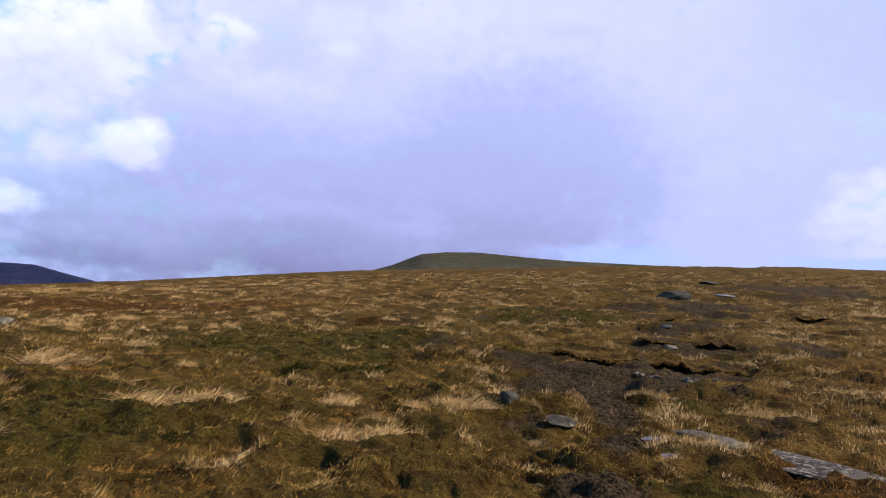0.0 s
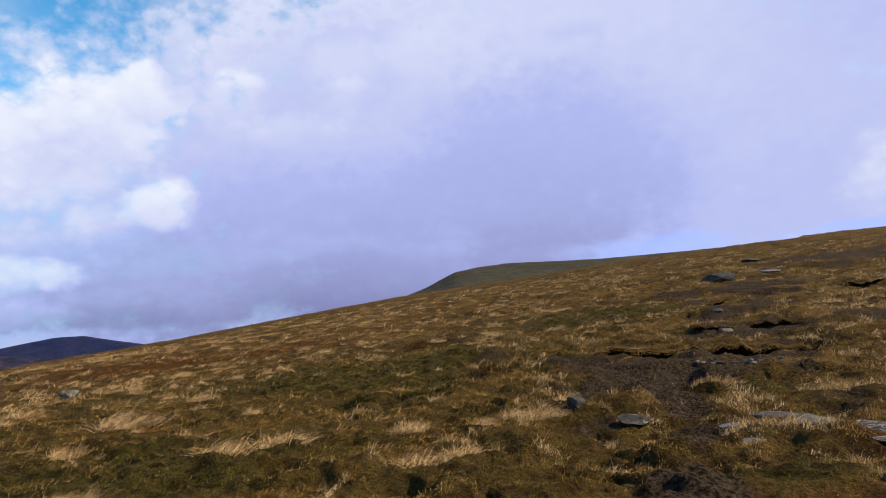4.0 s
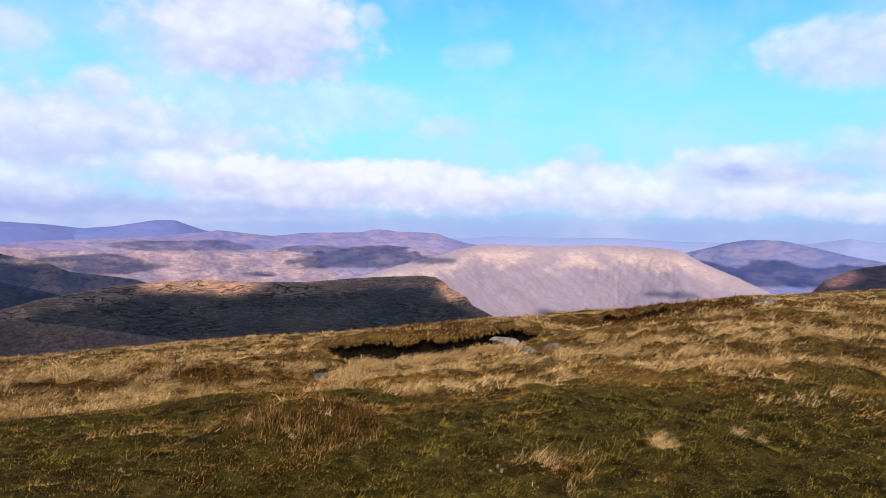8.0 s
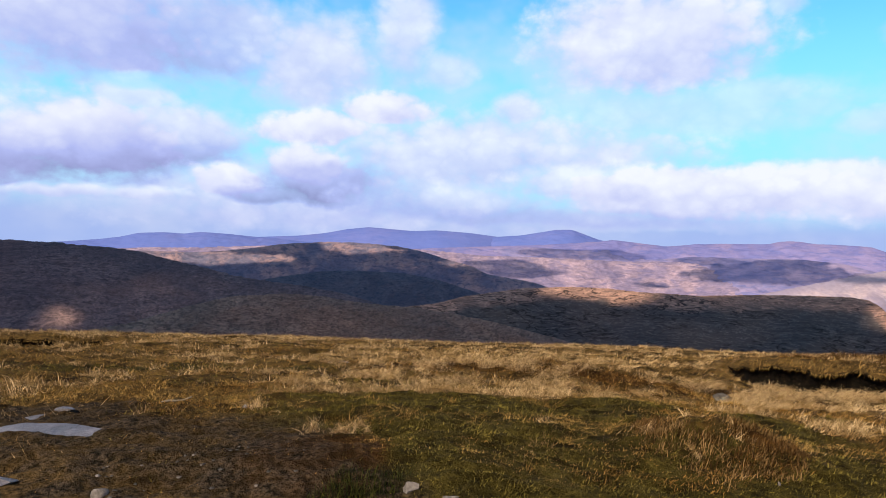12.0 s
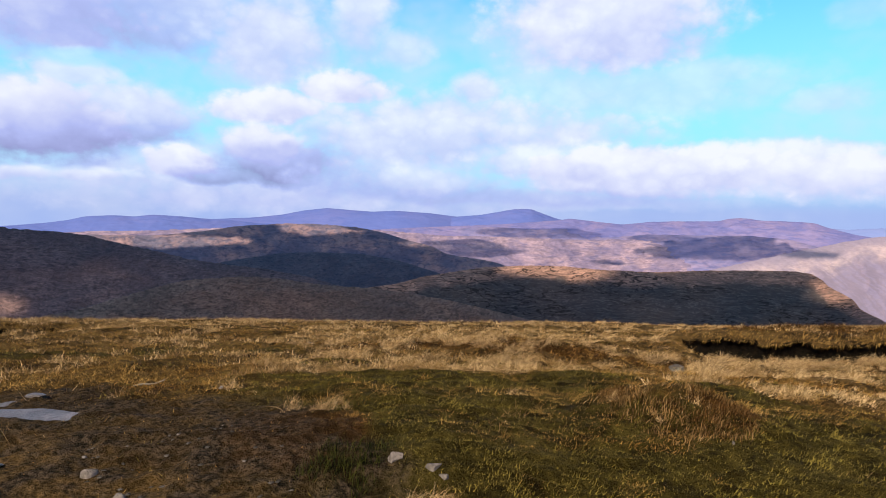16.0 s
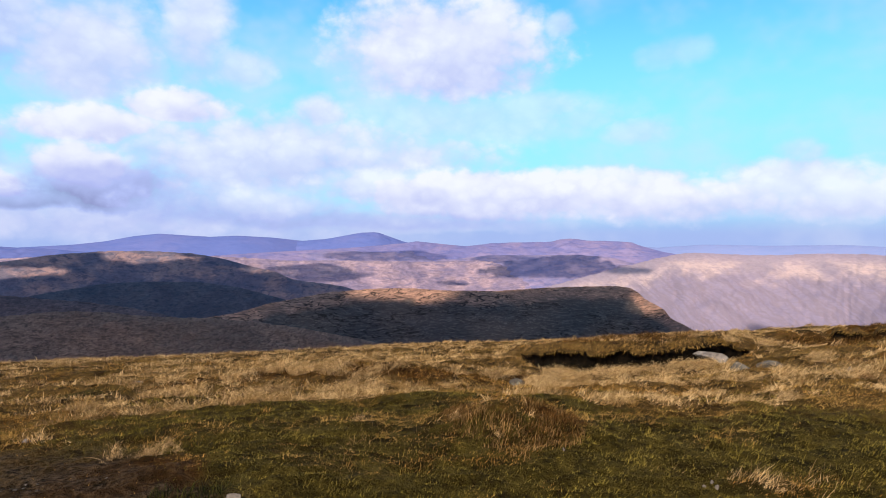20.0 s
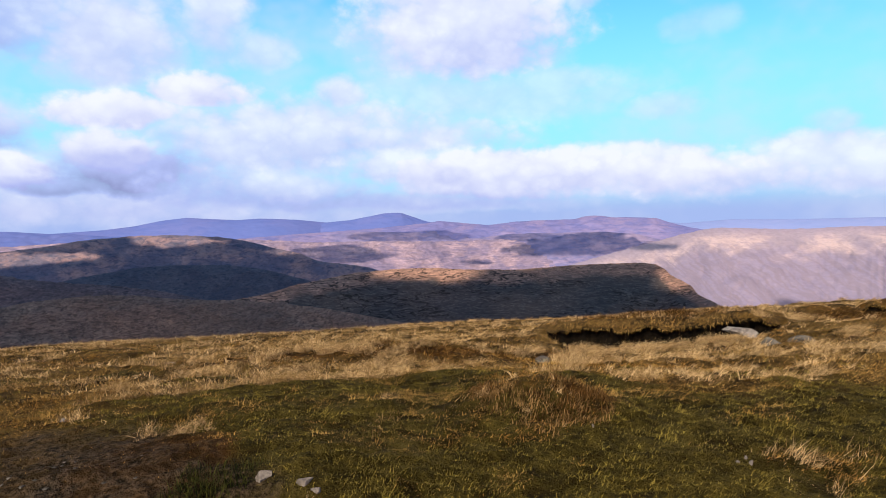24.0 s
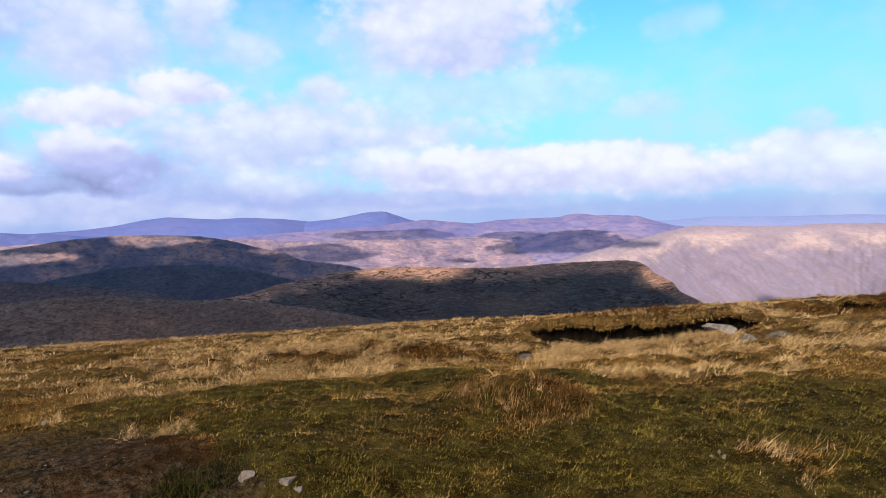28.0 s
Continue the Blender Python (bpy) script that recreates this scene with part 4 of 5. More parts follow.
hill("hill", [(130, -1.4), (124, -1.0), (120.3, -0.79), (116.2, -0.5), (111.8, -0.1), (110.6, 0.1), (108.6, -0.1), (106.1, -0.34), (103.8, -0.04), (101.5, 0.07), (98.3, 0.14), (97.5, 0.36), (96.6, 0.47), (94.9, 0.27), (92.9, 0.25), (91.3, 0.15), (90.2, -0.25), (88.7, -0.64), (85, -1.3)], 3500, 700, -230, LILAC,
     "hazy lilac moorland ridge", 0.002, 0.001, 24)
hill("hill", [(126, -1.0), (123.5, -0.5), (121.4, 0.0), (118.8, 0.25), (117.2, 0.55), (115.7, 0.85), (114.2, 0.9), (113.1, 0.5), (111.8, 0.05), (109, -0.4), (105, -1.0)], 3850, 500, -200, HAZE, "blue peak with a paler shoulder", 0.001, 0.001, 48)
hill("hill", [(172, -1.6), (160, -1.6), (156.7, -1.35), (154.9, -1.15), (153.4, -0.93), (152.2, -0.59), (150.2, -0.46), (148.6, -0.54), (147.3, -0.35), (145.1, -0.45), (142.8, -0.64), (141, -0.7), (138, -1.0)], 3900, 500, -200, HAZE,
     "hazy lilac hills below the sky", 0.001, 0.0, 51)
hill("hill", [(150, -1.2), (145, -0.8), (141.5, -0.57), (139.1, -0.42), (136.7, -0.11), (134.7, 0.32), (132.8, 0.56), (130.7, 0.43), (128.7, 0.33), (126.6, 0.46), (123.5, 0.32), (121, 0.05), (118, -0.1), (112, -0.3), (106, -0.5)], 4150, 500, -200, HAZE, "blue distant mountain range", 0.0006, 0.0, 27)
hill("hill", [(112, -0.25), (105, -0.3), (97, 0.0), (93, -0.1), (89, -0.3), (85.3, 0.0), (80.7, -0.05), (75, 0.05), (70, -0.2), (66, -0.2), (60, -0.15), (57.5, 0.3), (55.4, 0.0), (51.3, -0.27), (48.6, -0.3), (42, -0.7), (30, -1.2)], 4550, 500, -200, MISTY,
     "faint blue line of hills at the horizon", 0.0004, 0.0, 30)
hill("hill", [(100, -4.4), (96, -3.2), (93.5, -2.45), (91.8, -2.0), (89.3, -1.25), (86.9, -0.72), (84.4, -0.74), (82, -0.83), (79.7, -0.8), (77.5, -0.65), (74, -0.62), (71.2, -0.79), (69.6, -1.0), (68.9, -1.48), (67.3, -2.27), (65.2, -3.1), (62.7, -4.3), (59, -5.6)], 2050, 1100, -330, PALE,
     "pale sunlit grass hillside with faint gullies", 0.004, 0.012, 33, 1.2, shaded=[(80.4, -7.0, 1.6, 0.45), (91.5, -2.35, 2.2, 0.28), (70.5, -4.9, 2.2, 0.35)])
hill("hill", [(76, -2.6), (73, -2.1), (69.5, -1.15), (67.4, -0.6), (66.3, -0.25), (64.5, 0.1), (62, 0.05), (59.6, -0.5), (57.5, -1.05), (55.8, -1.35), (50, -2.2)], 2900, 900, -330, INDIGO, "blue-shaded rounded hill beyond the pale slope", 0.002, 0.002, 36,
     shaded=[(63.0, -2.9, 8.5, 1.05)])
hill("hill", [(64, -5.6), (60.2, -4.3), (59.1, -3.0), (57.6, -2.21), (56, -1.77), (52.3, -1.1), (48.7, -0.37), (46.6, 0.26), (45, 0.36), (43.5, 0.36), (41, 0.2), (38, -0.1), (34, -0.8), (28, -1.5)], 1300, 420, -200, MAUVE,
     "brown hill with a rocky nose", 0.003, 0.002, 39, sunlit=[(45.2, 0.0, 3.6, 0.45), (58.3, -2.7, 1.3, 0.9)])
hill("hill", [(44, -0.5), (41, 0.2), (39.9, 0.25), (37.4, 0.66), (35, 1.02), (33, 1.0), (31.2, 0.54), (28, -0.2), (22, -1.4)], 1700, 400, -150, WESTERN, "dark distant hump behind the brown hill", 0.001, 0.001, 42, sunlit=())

# ---- peat banks ----


def part(name, me, parent=None, label="", at=None):
    ob = new(name, me)
    if parent is not None:
        ob.parent = parent
    if at is not None:
        ob.matrix_basis = at
    if label:
        ob["label"] = label
    return ob


def blades(name, base, size, lean_dir, lean, wide, mat, rng, low=False):
    """Grass: one bent blade at each base point."""
    n = len(base)
    turn = rng.uniform(0, 2 * math.pi, n)
    side = np.stack([np.cos(turn), np.sin(turn), np.zeros(n)], -1) * (wide / 2)[:, None]
    out = np.stack([np.cos(lean_dir), np.sin(lean_dir), np.zeros(n)], -1) * (size * np.sin(lean))[:, None]
    up = np.zeros((n, 3))
    up[:, 2] = size * np.cos(lean)
    if low:
        v = np.stack([base - side, base + side, base + out + up], 1)
        f = np.arange(n * 3).reshape(n, 3)
    else:
        mid = base + out * 0.36 + up * 0.62
        v = np.stack([base - side, base + side, mid - side * 0.75, mid + side * 0.75, base + out + up], 1)
        k = np.arange(n)[:, None] * 5
        f = np.concatenate([k + np.array([[0, 1, 3]]), k + np.array([[0, 3, 2]]), k + np.array([[2, 3, 4]])], 0)
    return mesh_from(name, v.reshape(-1, 3), f, mat, smooth_on=False)


WIND = radians(55)                       # the grass is combed towards the north-east


def on_ground(x, y, sink=0.01):
    return np.stack([x, y, height(x, y) - sink], -1)


def bank(a0, a1, d, tall, bow):
    """A black face of cut peat under an overhanging lip of turf."""
    rng = np.random.default_rng(int(a0 * 10) % 997)
    mid, half = (a0 + a1) / 2, (a1 - a0) / 2
    n = max(24, int((a1 - a0) * d * math.pi / 180 / 0.07))
    az = np.linspace(a0, a1, n)
    u = (az - mid) / half
    edge = d + bow * (u * u - 0.5) + 0.35 * fbm(az * 0.35, az * 0 + d, 3, 41)
    ends = np.clip((1 - np.abs(u)) * 5, 0.02, 1)
    bite = 0.10 * fbm(az * 2.2, az * 0, 3, 71) * tall / 0.5
    tx, ty = spot(az, edge + 0.5)
    top = height(tx, ty)
    drop = 1.2 * tall * ends * (0.95 + 0.25 * fbm(az * 1.1, az * 0 + 4, 3, 77))
    rows = []
    for back, down in ((0.75, -0.02), (0.1, 0.0), (-0.72, 0.02), (-0.74, 0.10), (-0.56, 0.18), (-0.52, 0.62), (-0.60, 1.0), (-0.78, 1.35)):
        back = back * min(1.0, 0.25 + 1.3 * tall) if back < 0 else back
        x, y = spot(az, edge + back + bite * (1 if back < 0 else 0.2) + 0.04 * fbm(az * 5, az * 0 + back * 9, 2, 79))
        rows.append(np.stack([x, y, top - drop * down + 0.02], -1))
    quads = grid_quads(len(rows), n)
    body = mesh_from("bank", np.concatenate(rows), quads, PEAT)
    body.materials.append(GROUND)
    idx = np.zeros(len(quads), np.int32)
    idx[:2 * (n - 1)] = 1
    body.polygons.foreach_set("material_index", idx)
    thing = tagged(new("peat_bank", body), "black eroded peat bank under an overhanging lip of brown turf", "peat bank", group="peat banks on the moor")
    m = int(n * 26)
    pick = rng.uniform(0, n - 1, m)
    aa = np.interp(pick, np.arange(n), az)
    ee = np.interp(pick, np.arange(n), edge + bite) - 0.85 + 1.2 * rng.uniform(0, 1, m) ** 1.5
    bx, by = spot(aa, ee)
    bz = np.interp(pick, np.arange(n), top) + 0.0
    rim = ee < np.interp(pick, np.arange(n), edge) - 0.65
    out = np.where(rim, np.radians(aa - 90) + rng.normal(0, 0.5, m), WIND + rng.normal(0, 0.7, m))
    fringe = blades("turf_lip", np.stack([bx, by, bz], -1), rng.uniform(0.10, 0.26, m) * tall * np.interp(pick, np.arange(n), ends) + 0.02, out, np.where(rim, 1.7, 1.0) + rng.normal(0, 0.3, m), np.full(m, 0.012), SEDGE, rng)
    tagged(part("turf_lip", fringe, thing, "brown sedge hanging over the edge"), kind="stuff")
    # clumps of grass at the bank's foot
    m = int(n * 20)
    pick = rng.uniform(0, n - 1, m)
    aa = np.interp(pick, np.arange(n), az)
    ee = np.interp(pick, np.arange(n), edge) - 0.95 - 0.7 * rng.uniform(0, 1, m) ** 1.4
    tuft = smooth(fbm(aa * 1.3, aa * 0 + 8, 3, 83), 0.0, 0.45)
    bx, by = spot(aa, ee)
    foot = blades("foot_grass", on_ground(bx, by), (0.02 + 0.36 * tall * tuft) * rng.uniform(0.4, 1.1, m), WIND + rng.normal(0, 1.0, m), np.clip(rng.normal(0.9, 0.3, m), 0.1, 1.5), np.full(m, 0.003 + 0.0005 * d), STRAW if tall > 0.25 else SEDGE, rng)
    tagged(part("foot_grass", foot, thing, "tufts of pale grass at the foot"), kind="stuff")
    return thing


for row in BANKS:
    bank(*row)

# ---- rocks ----


def rock_mesh(name, wide, deep, tall, mat, seed, blocky=0.5, detail=3):
    """A boulder: a ball cut by a few planes, then roughened."""
    rng = np.random.default_rng(seed)
    bm = bmesh.new()
    bmesh.ops.create_icosphere(bm, subdivisions=detail, radius=1.0)
    cuts = [(Vector(rng.normal(0, 1, 3)).normalized(), rng.uniform(0.38, 0.75)) for _ in range(int(6 + 8 * blocky))]
    for v in bm.verts:
        p = v.co.copy()
        for nrm, dist in cuts:
            over = p.dot(nrm) - dist
            if over > 0:
                p -= nrm * over * 0.95
        q = p * 1.7 + Vector((seed, 0, 0))
        v.co = p * (1 + 0.10 * noise.fractal(q, 1.0, 2.0, 3) + 0.04 * noise.fractal(q * 4, 1.0, 2.0, 2))
    lo = [min(v.co[i] for v in bm.verts) for i in range(3)]
    hi = [max(v.co[i] for v in bm.verts) for i in range(3)]
    for v in bm.verts:
        v.co = Vector([((v.co[i] - lo[i]) / (hi[i] - lo[i]) - (0.5 if i < 2 else 0.28)) * size for i, size in enumerate((wide, deep, tall * 1.25))])
    me = bpy.data.meshes.new(name)
    bm.to_mesh(me)
    bm.free()
    me.polygons.foreach_set("use_smooth", np.full(len(me.polygons), blocky < 0.4))
    me.materials.append(mat)
    return me


FOOTPRINTS = []                          # where rocks stand: x, y, radius


def put_rock(name, az, d, wide, deep, tall, mat, label, seed, tilt=0.0, group="", blocky=0.5, detail=3, sink=0.12):
    x, y = spot(az, d)
    z = float(height(np.array([x]), np.array([y]))[0])
    if wide > 0.18:
        FOOTPRINTS.append((float(x), float(y), 0.21 * (wide + deep)))
    ob = new(name, rock_mesh(name, wide, deep, tall, mat, seed, blocky, detail))
    ob.matrix_basis = pose(float(x), float(y), z - tall * sink, tilt, tilt * 0.4, az + seed * 31 % 25 - 12)
    return tagged(ob, label, "rock" if name != "stone_slab" else "slab", group)


NOR = "rocks on the north slope"
put_rock("boulder", -20.9, 50.5, 2.5, 1.6, 0.95, DARK_ROCK, "dark weathered boulder beside the wet path", 2, 0, "", 0.7, 4)
put_rock("rock", -8.5, 10.2, 0.34, 0.26, 0.15, DARK_ROCK, "small dark rock in pale grass", 3, 8, NOR, 0.9)
put_rock("flat_rock", -21.8, 13.9, 0.58, 0.3, 0.10, ROCK, "flat grey stone set in turf", 4, -6, NOR)
put_rock("flat_rock", -24.3, 9.7, 1.05, 0.42, 0.13, ROCK, "long flat grey rock edged with peat", 5, 5, NOR)
put_rock("flat_rock", -20.6, 9.05, 0.40, 0.22, 0.06, WET_SLAB, "wet flat stone shining beside the path", 6, 0, NOR)
put_rock("flat_rock", -21.6, 8.5, 0.32, 0.2, 0.06, WET_SLAB, "wet flat stone shining beside the path", 7, 0, NOR)
put_rock("flat_rock", -31.7, 8.95, 1.35, 1.1, 0.17, MOTTLED, "broad grey cracked rock lying level with the grass", 8, 3, NOR, 0.8, 4, -0.2)
put_rock("flat_rock", -36.5, 8.5, 0.6, 0.45, 0.10, DARK_ROCK, "broad dark cracked rock lying level with the grass", 18, -4, NOR, 0.8)
put_rock("rock", -12.8, 9.4, 0.42, 0.35, 0.10, DARK_ROCK, "mossy dark rock at the path's edge", 9, 4, NOR)
# the ridge has no colour of its own; sunlight picks it out
put_rock("rock", -40.7, 10.9, 0.75, 0.5, 0.30, DARK_ROCK, "dark pointed rock with spots of lichen", 10, -8, NOR, 0.8)
put_rock("rock", -51.6, 6.35, 0.40, 0.34, 0.17, DARK_ROCK, "grey pointed rock half sunk in sedge", 11, 6, NOR, 0.7)
put_rock("rock", 33.4, 24.2, 0.62, 0.5, 0.34, ROCK, "grey boulder standing alone in the grass", 12, 10, "", 0.6)
put_rock("flat_rock", -23.6, 68, 2.0, 1.2, 0.3, WET_SLAB, "wet stones shining on the far path", 13, 0, NOR)
put_rock("flat_rock", -24.8, 53, 1.6, 0.9, 0.25, WET_SLAB, "wet stones shining on the far path", 14, 0, NOR)
put_rock("flat_rock", -20.4, 28.4, 0.55, 0.3, 0.12, PALE_ROCK, "pale stone below a peat bank", 15, 0, NOR)
put_rock("flat_rock", -21.0, 22.0, 0.5, 0.3, 0.12, PALE_ROCK, "pale stone below a peat bank", 16, 0, NOR)
for i in range(16):
    put_rock("stone", -24.5 + i * 0.42 + 0.25 * math.sin(i * 5), 15.4 + 0.9 * abs(math.sin(i * 2.3)), 0.14 + 0.05 * math.sin(i * 7), 0.12, 0.07, PALE_ROCK if i % 3 else WET_SLAB, "small wet stone lying on bare peat", 20 + i, 0, "stones on the path", 0.5, 2)
for i in range(14):
    put_rock("stone", -16.5 + 5 * abs(math.sin(i * 1.7)), 5.4 + 0.35 * i, 0.06 + 0.03 * math.sin(i * 3), 0.05, 0.025, ROCK, "small grey stone trodden into the peat", 40 + i, 0, "stones on the path", 0.5, 2)
WES = "rocks by the peat bank"
put_rock("stone_slab", 86.8, 17.2, 0.85, 0.6, 0.15, PALE_ROCK, "pale slanting stone slab leaning on the peat bank", 60, 16, WES, 0.95, 3, -1.2)
put_rock("rock", 84.9, 14.6, 0.50, 0.35, 0.26, ROCK, "grey rock in pale grass", 61, 5, WES)
put_rock("rock", 82.6, 15.0, 0.52, 0.35, 0.22, ROCK, "grey rock in pale grass", 62, -5, WES)
put_rock("rock", 103.9, 12.0, 0.30, 0.24, 0.20, ROCK, "small grey rock at the turf's edge", 63, -8, WES)
put_rock("stone", 78.1, 11.0, 0.13, 0.11, 0.14, PALE_ROCK, "small pale stone in long grass", 64, 0, WES, 0.5, 2)
put_rock("stone", 72.9, 12.4, 0.16, 0.12, 0.12, PALE_ROCK, "small pale stone in long grass", 65, 0, WES, 0.5, 2)
put_rock("rock", 64.7, 24.7, 0.7, 0.5, 0.36, ROCK, "grey rock on the skyline", 66, 0, WES)
put_rock("rock", 49.6, 25.0, 0.6, 0.5, 0.34, ROCK, "grey rock in long grass", 67, 0, WES)
put_rock("flat_rock", 136.4, 15.4, 0.42, 0.3, 0.10, WET_SLAB, "flat pale stone among straw grass", 68, 0, WES)
put_rock("flat_rock", 135.4, 15.6, 0.3, 0.25, 0.10, WET_SLAB, "flat pale stone among straw grass", 69, 0, WES)
for i, (az, d) in enumerate(((93.6, 4.2), (92.7, 4.18), (92.9, 4.26), (104.2, 4.6))):
    put_rock("stone", az, d, 0.026 - 0.003 * i, 0.02, 0.026, PALE_ROCK, "small white stone showing in the turf", 130 + i, 0, "", 0.4, 2)
SOU = "stones on the bare ground"
put_rock("stone_slab", 157.6, 5.95, 0.95, 0.55, 0.03, WET_SLAB, "large flat wet stone slab shining on bare ground", 72, 0, "", 0.9, 4, 0.05)
put_rock("flat_rock", 159.8, 4.85, 0.22, 0.14, 0.03, WET_SLAB, "flat wet stone on bare ground", 73, 0, SOU)
put_rock("stone", 153.8, 4.45, 0.085, 0.06, 0.05, PALE_ROCK, "small pinkish white stone", 74, 0, SOU, 0.3, 2)
put_rock("stone", 152.2, 4.1, 0.07, 0.05, 0.04, PALE_ROCK, "small pinkish white stone", 75, 0, SOU, 0.3, 2)
put_rock("rock", 132.3, 3.92, 0.085, 0.06, 0.055, PALE_ROCK, "pale lichened stone in the turf", 76, 10, SOU, 0.9)
put_rock("stone", 129.4, 3.78, 0.09, 0.06, 0.04, PALE_ROCK, "small pale stone in the turf", 77, 0, SOU, 0.4, 2)
put_rock("stone", 128.6, 3.72, 0.06, 0.05, 0.03, PALE_ROCK, "small pale stone in the turf", 78, 0, SOU, 0.4, 2)
put_rock("stone", 144.0, 6.5, 0.07, 0.06, 0.05, PALE_ROCK, "small pale stone in the turf", 79, 0, SOU, 0.4, 2)
put_rock("flat_rock", 157.9, 7.0, 0.22, 0.12, 0.03, WET_SLAB, "flat wet stone on bare ground", 80, 0, SOU)
put_rock("flat_rock", 156.4, 7.1, 0.16, 0.10, 0.03, WET_SLAB, "flat wet stone on bare ground", 81, 0, SOU)
for i in range(64):
    put_rock("stone", 140.0 + 14 * abs(math.sin(i * 2.7)), 3.4 + 1.5 * abs(math.sin(i * 1.3 + 1)), 0.018 + 0.016 * abs(math.sin(i * 5)), 0.020, 0.010, PALE_ROCK if i % 5 == 0 else (ROCK if i % 2 else DARK_ROCK), "small stone scattered on bare ground", 90 + i, 0, SOU, 0.8, 2)


# ---- grass tussocks ----


def tussock_mesh(wide, deep, tall, count, seed, mat, fine_=1.0):
    """A mat of grass: several small crowns whose blades are combed one way."""
    rng = np.random.default_rng(seed)
    crowns = 9
    ca, cq = rng.uniform(0, 2 * math.pi, crowns), np.sqrt(rng.uniform(0, 1, crowns)) * 0.42
    who = rng.integers(0, crowns, count)
    a, q = rng.uniform(0, 2 * math.pi, count), np.sqrt(rng.uniform(0, 1, count))
    own = rng.uniform(0.10, 0.26, crowns)
    x, y = (np.cos(ca) * cq)[who] * wide + np.cos(a) * q * own[who] * wide, (np.sin(ca) * cq)[who] * deep + np.sin(a) * q * own[who] * deep
    z = 0.35 * tall * (1 - q * q) * rng.uniform(0.4, 1, crowns)[who] - 0.02
    size = tall * rng.uniform(0.5, 1.2, count) * rng.uniform(0.6, 1.15, crowns)[who] * (1.1 - 0.3 * q)
    out = np.where(rng.uniform(0, 1, count) < 0.8, WIND + rng.normal(0, 0.35, crowns)[who] + rng.normal(0, 0.35, count), a)
    lean = np.clip(rng.normal(1.12, 0.28, count), 0.2, 1.6)
    return blades("grass_tussock", np.stack([x, y, z], -1), size, out, lean, rng.uniform(0.004, 0.009, count) * fine_, mat, rng)


SHAPES = [tussock_mesh(0.9, 0.7, 0.50, 1300, 3, STRAW), tussock_mesh(1.0, 0.5, 0.42, 1300, 4, STRAW), tussock_mesh(0.8, 0.8, 0.55, 1300, 5, STRAW), tussock_mesh(0.8, 0.8, 0.9, 160, 6, STRAW, 2.2)]
# yaw, distance, width, which shape
TUSSOCKS_NORTH = [(29.2, 14.5, 2.2, 0), (18.9, 9.8, 1.5, 1), (5.8, 9.5, 0.62, 0), (3.4, 7.7, 1.0, 1), (0.5, 10.3, 0.62, 1), (19.4, 13.4, 0.42, 0), (25.2, 26, 1.3, 0), (7.2, 15.4, 0.3, 2), (22.2, 29.5, 1.3, 1), (17.3, 25, 0.6, 0), (3.6, 28, 1.0, 0), (-1, 26.6, 0.95, 1),
                  (8.7, 24, 0.45, 2), (30.7, 11.7, 0.3, 0), (-7.3, 41, 1.8, 1), (21, 22.8, 0.45, 2), (-52, 7.0, 0.7, 0), (-44, 8.6, 0.5, 1), (13.6, 31.4, 0.9, 0), (9.0, 25.2, 0.5, 1), (-1.1, 28.7, 0.9, 0), (-5.5, 10.0, 0.7, 1), (-3.5, 9.6, 0.8, 2), (-10.4, 8.9, 0.5, 1), (-26.5, 12.4, 0.7, 1), (-29.5, 13.2, 0.8, 0), (-33.5, 16.5, 1.0, 1), (-36, 12.0, 0.8, 2), (-38.5, 20.0, 1.3, 1), (-47, 11.2, 0.8, 0), (-45.6, 15.4, 0.9, 1), (-50.4, 19.2, 1.2, 0), (-56.8, 10.3, 0.5, 2), (-41.5, 31.0, 2.2, 1), (-35, 40.0, 2.4, 0), (-28.2, 30.0, 1.4, 1), (-57, 24, 1.0, 0), (-27.5, 8.0, 0.5, 1), (-37.8, 9.6, 0.6, 0)]
TUSSOCKS_WEST = [(69.9, 5.3, 0.14, 2), (50.8, 6.5, 0.2, 2), (46.6, 6.3, 0.42, 0), (42, 5.7, 0.62, 0), (32.6, 8.0, 0.8, 2), (41.6, 8.3, 0.28, 0), (38.6, 14.5, 0.8, 2), (33.4, 12.1, 0.9, 2), (35.9, 13.8, 0.5, 0), (36.2, 19, 1.5, 0), (28.3, 13.8, 0.4, 0), (30.8, 15.2, 0.4, 2),
                 (41.6, 15.9, 0.45, 1), (48.4, 12.4, 0.5, 0), (28.7, 21.3, 0.8, 0)]
TUSSOCKS_SOUTH = [(109.4, 4.9, 0.10, 2), (78.1, 4.85, 0.30, 0), (71.8, 5.2, 0.15, 2), (136.5, 5.15, 0.34, 1), (139.2, 5.2, 0.24, 1), (135, 5.1, 0.12, 2), (130.5, 3.5, 0.34, 2), (127.5, 3.3, 0.25, 2), (109.9, 11.0, 0.6, 2), (107.5, 6.3, 0.3, 2), (112.5, 5.3, 0.16, 2), (83.5, 8.2, 0.6, 1)]
drifts = np.random.default_rng(77)
for a0, a1, r0, r1, many in ((50, 87, 9.5, 21, 22), (100, 138, 8.6, 16, 34)):
    for _ in range(many):
        TUSSOCKS_SOUTH.append((drifts.uniform(a0, a1), r0 + (r1 - r0) * drifts.uniform(0, 1) ** 1.3, drifts.uniform(0.45, 1.15) * (1 + 0.4 * (a0 < 0)), int(drifts.integers(0, 3))))
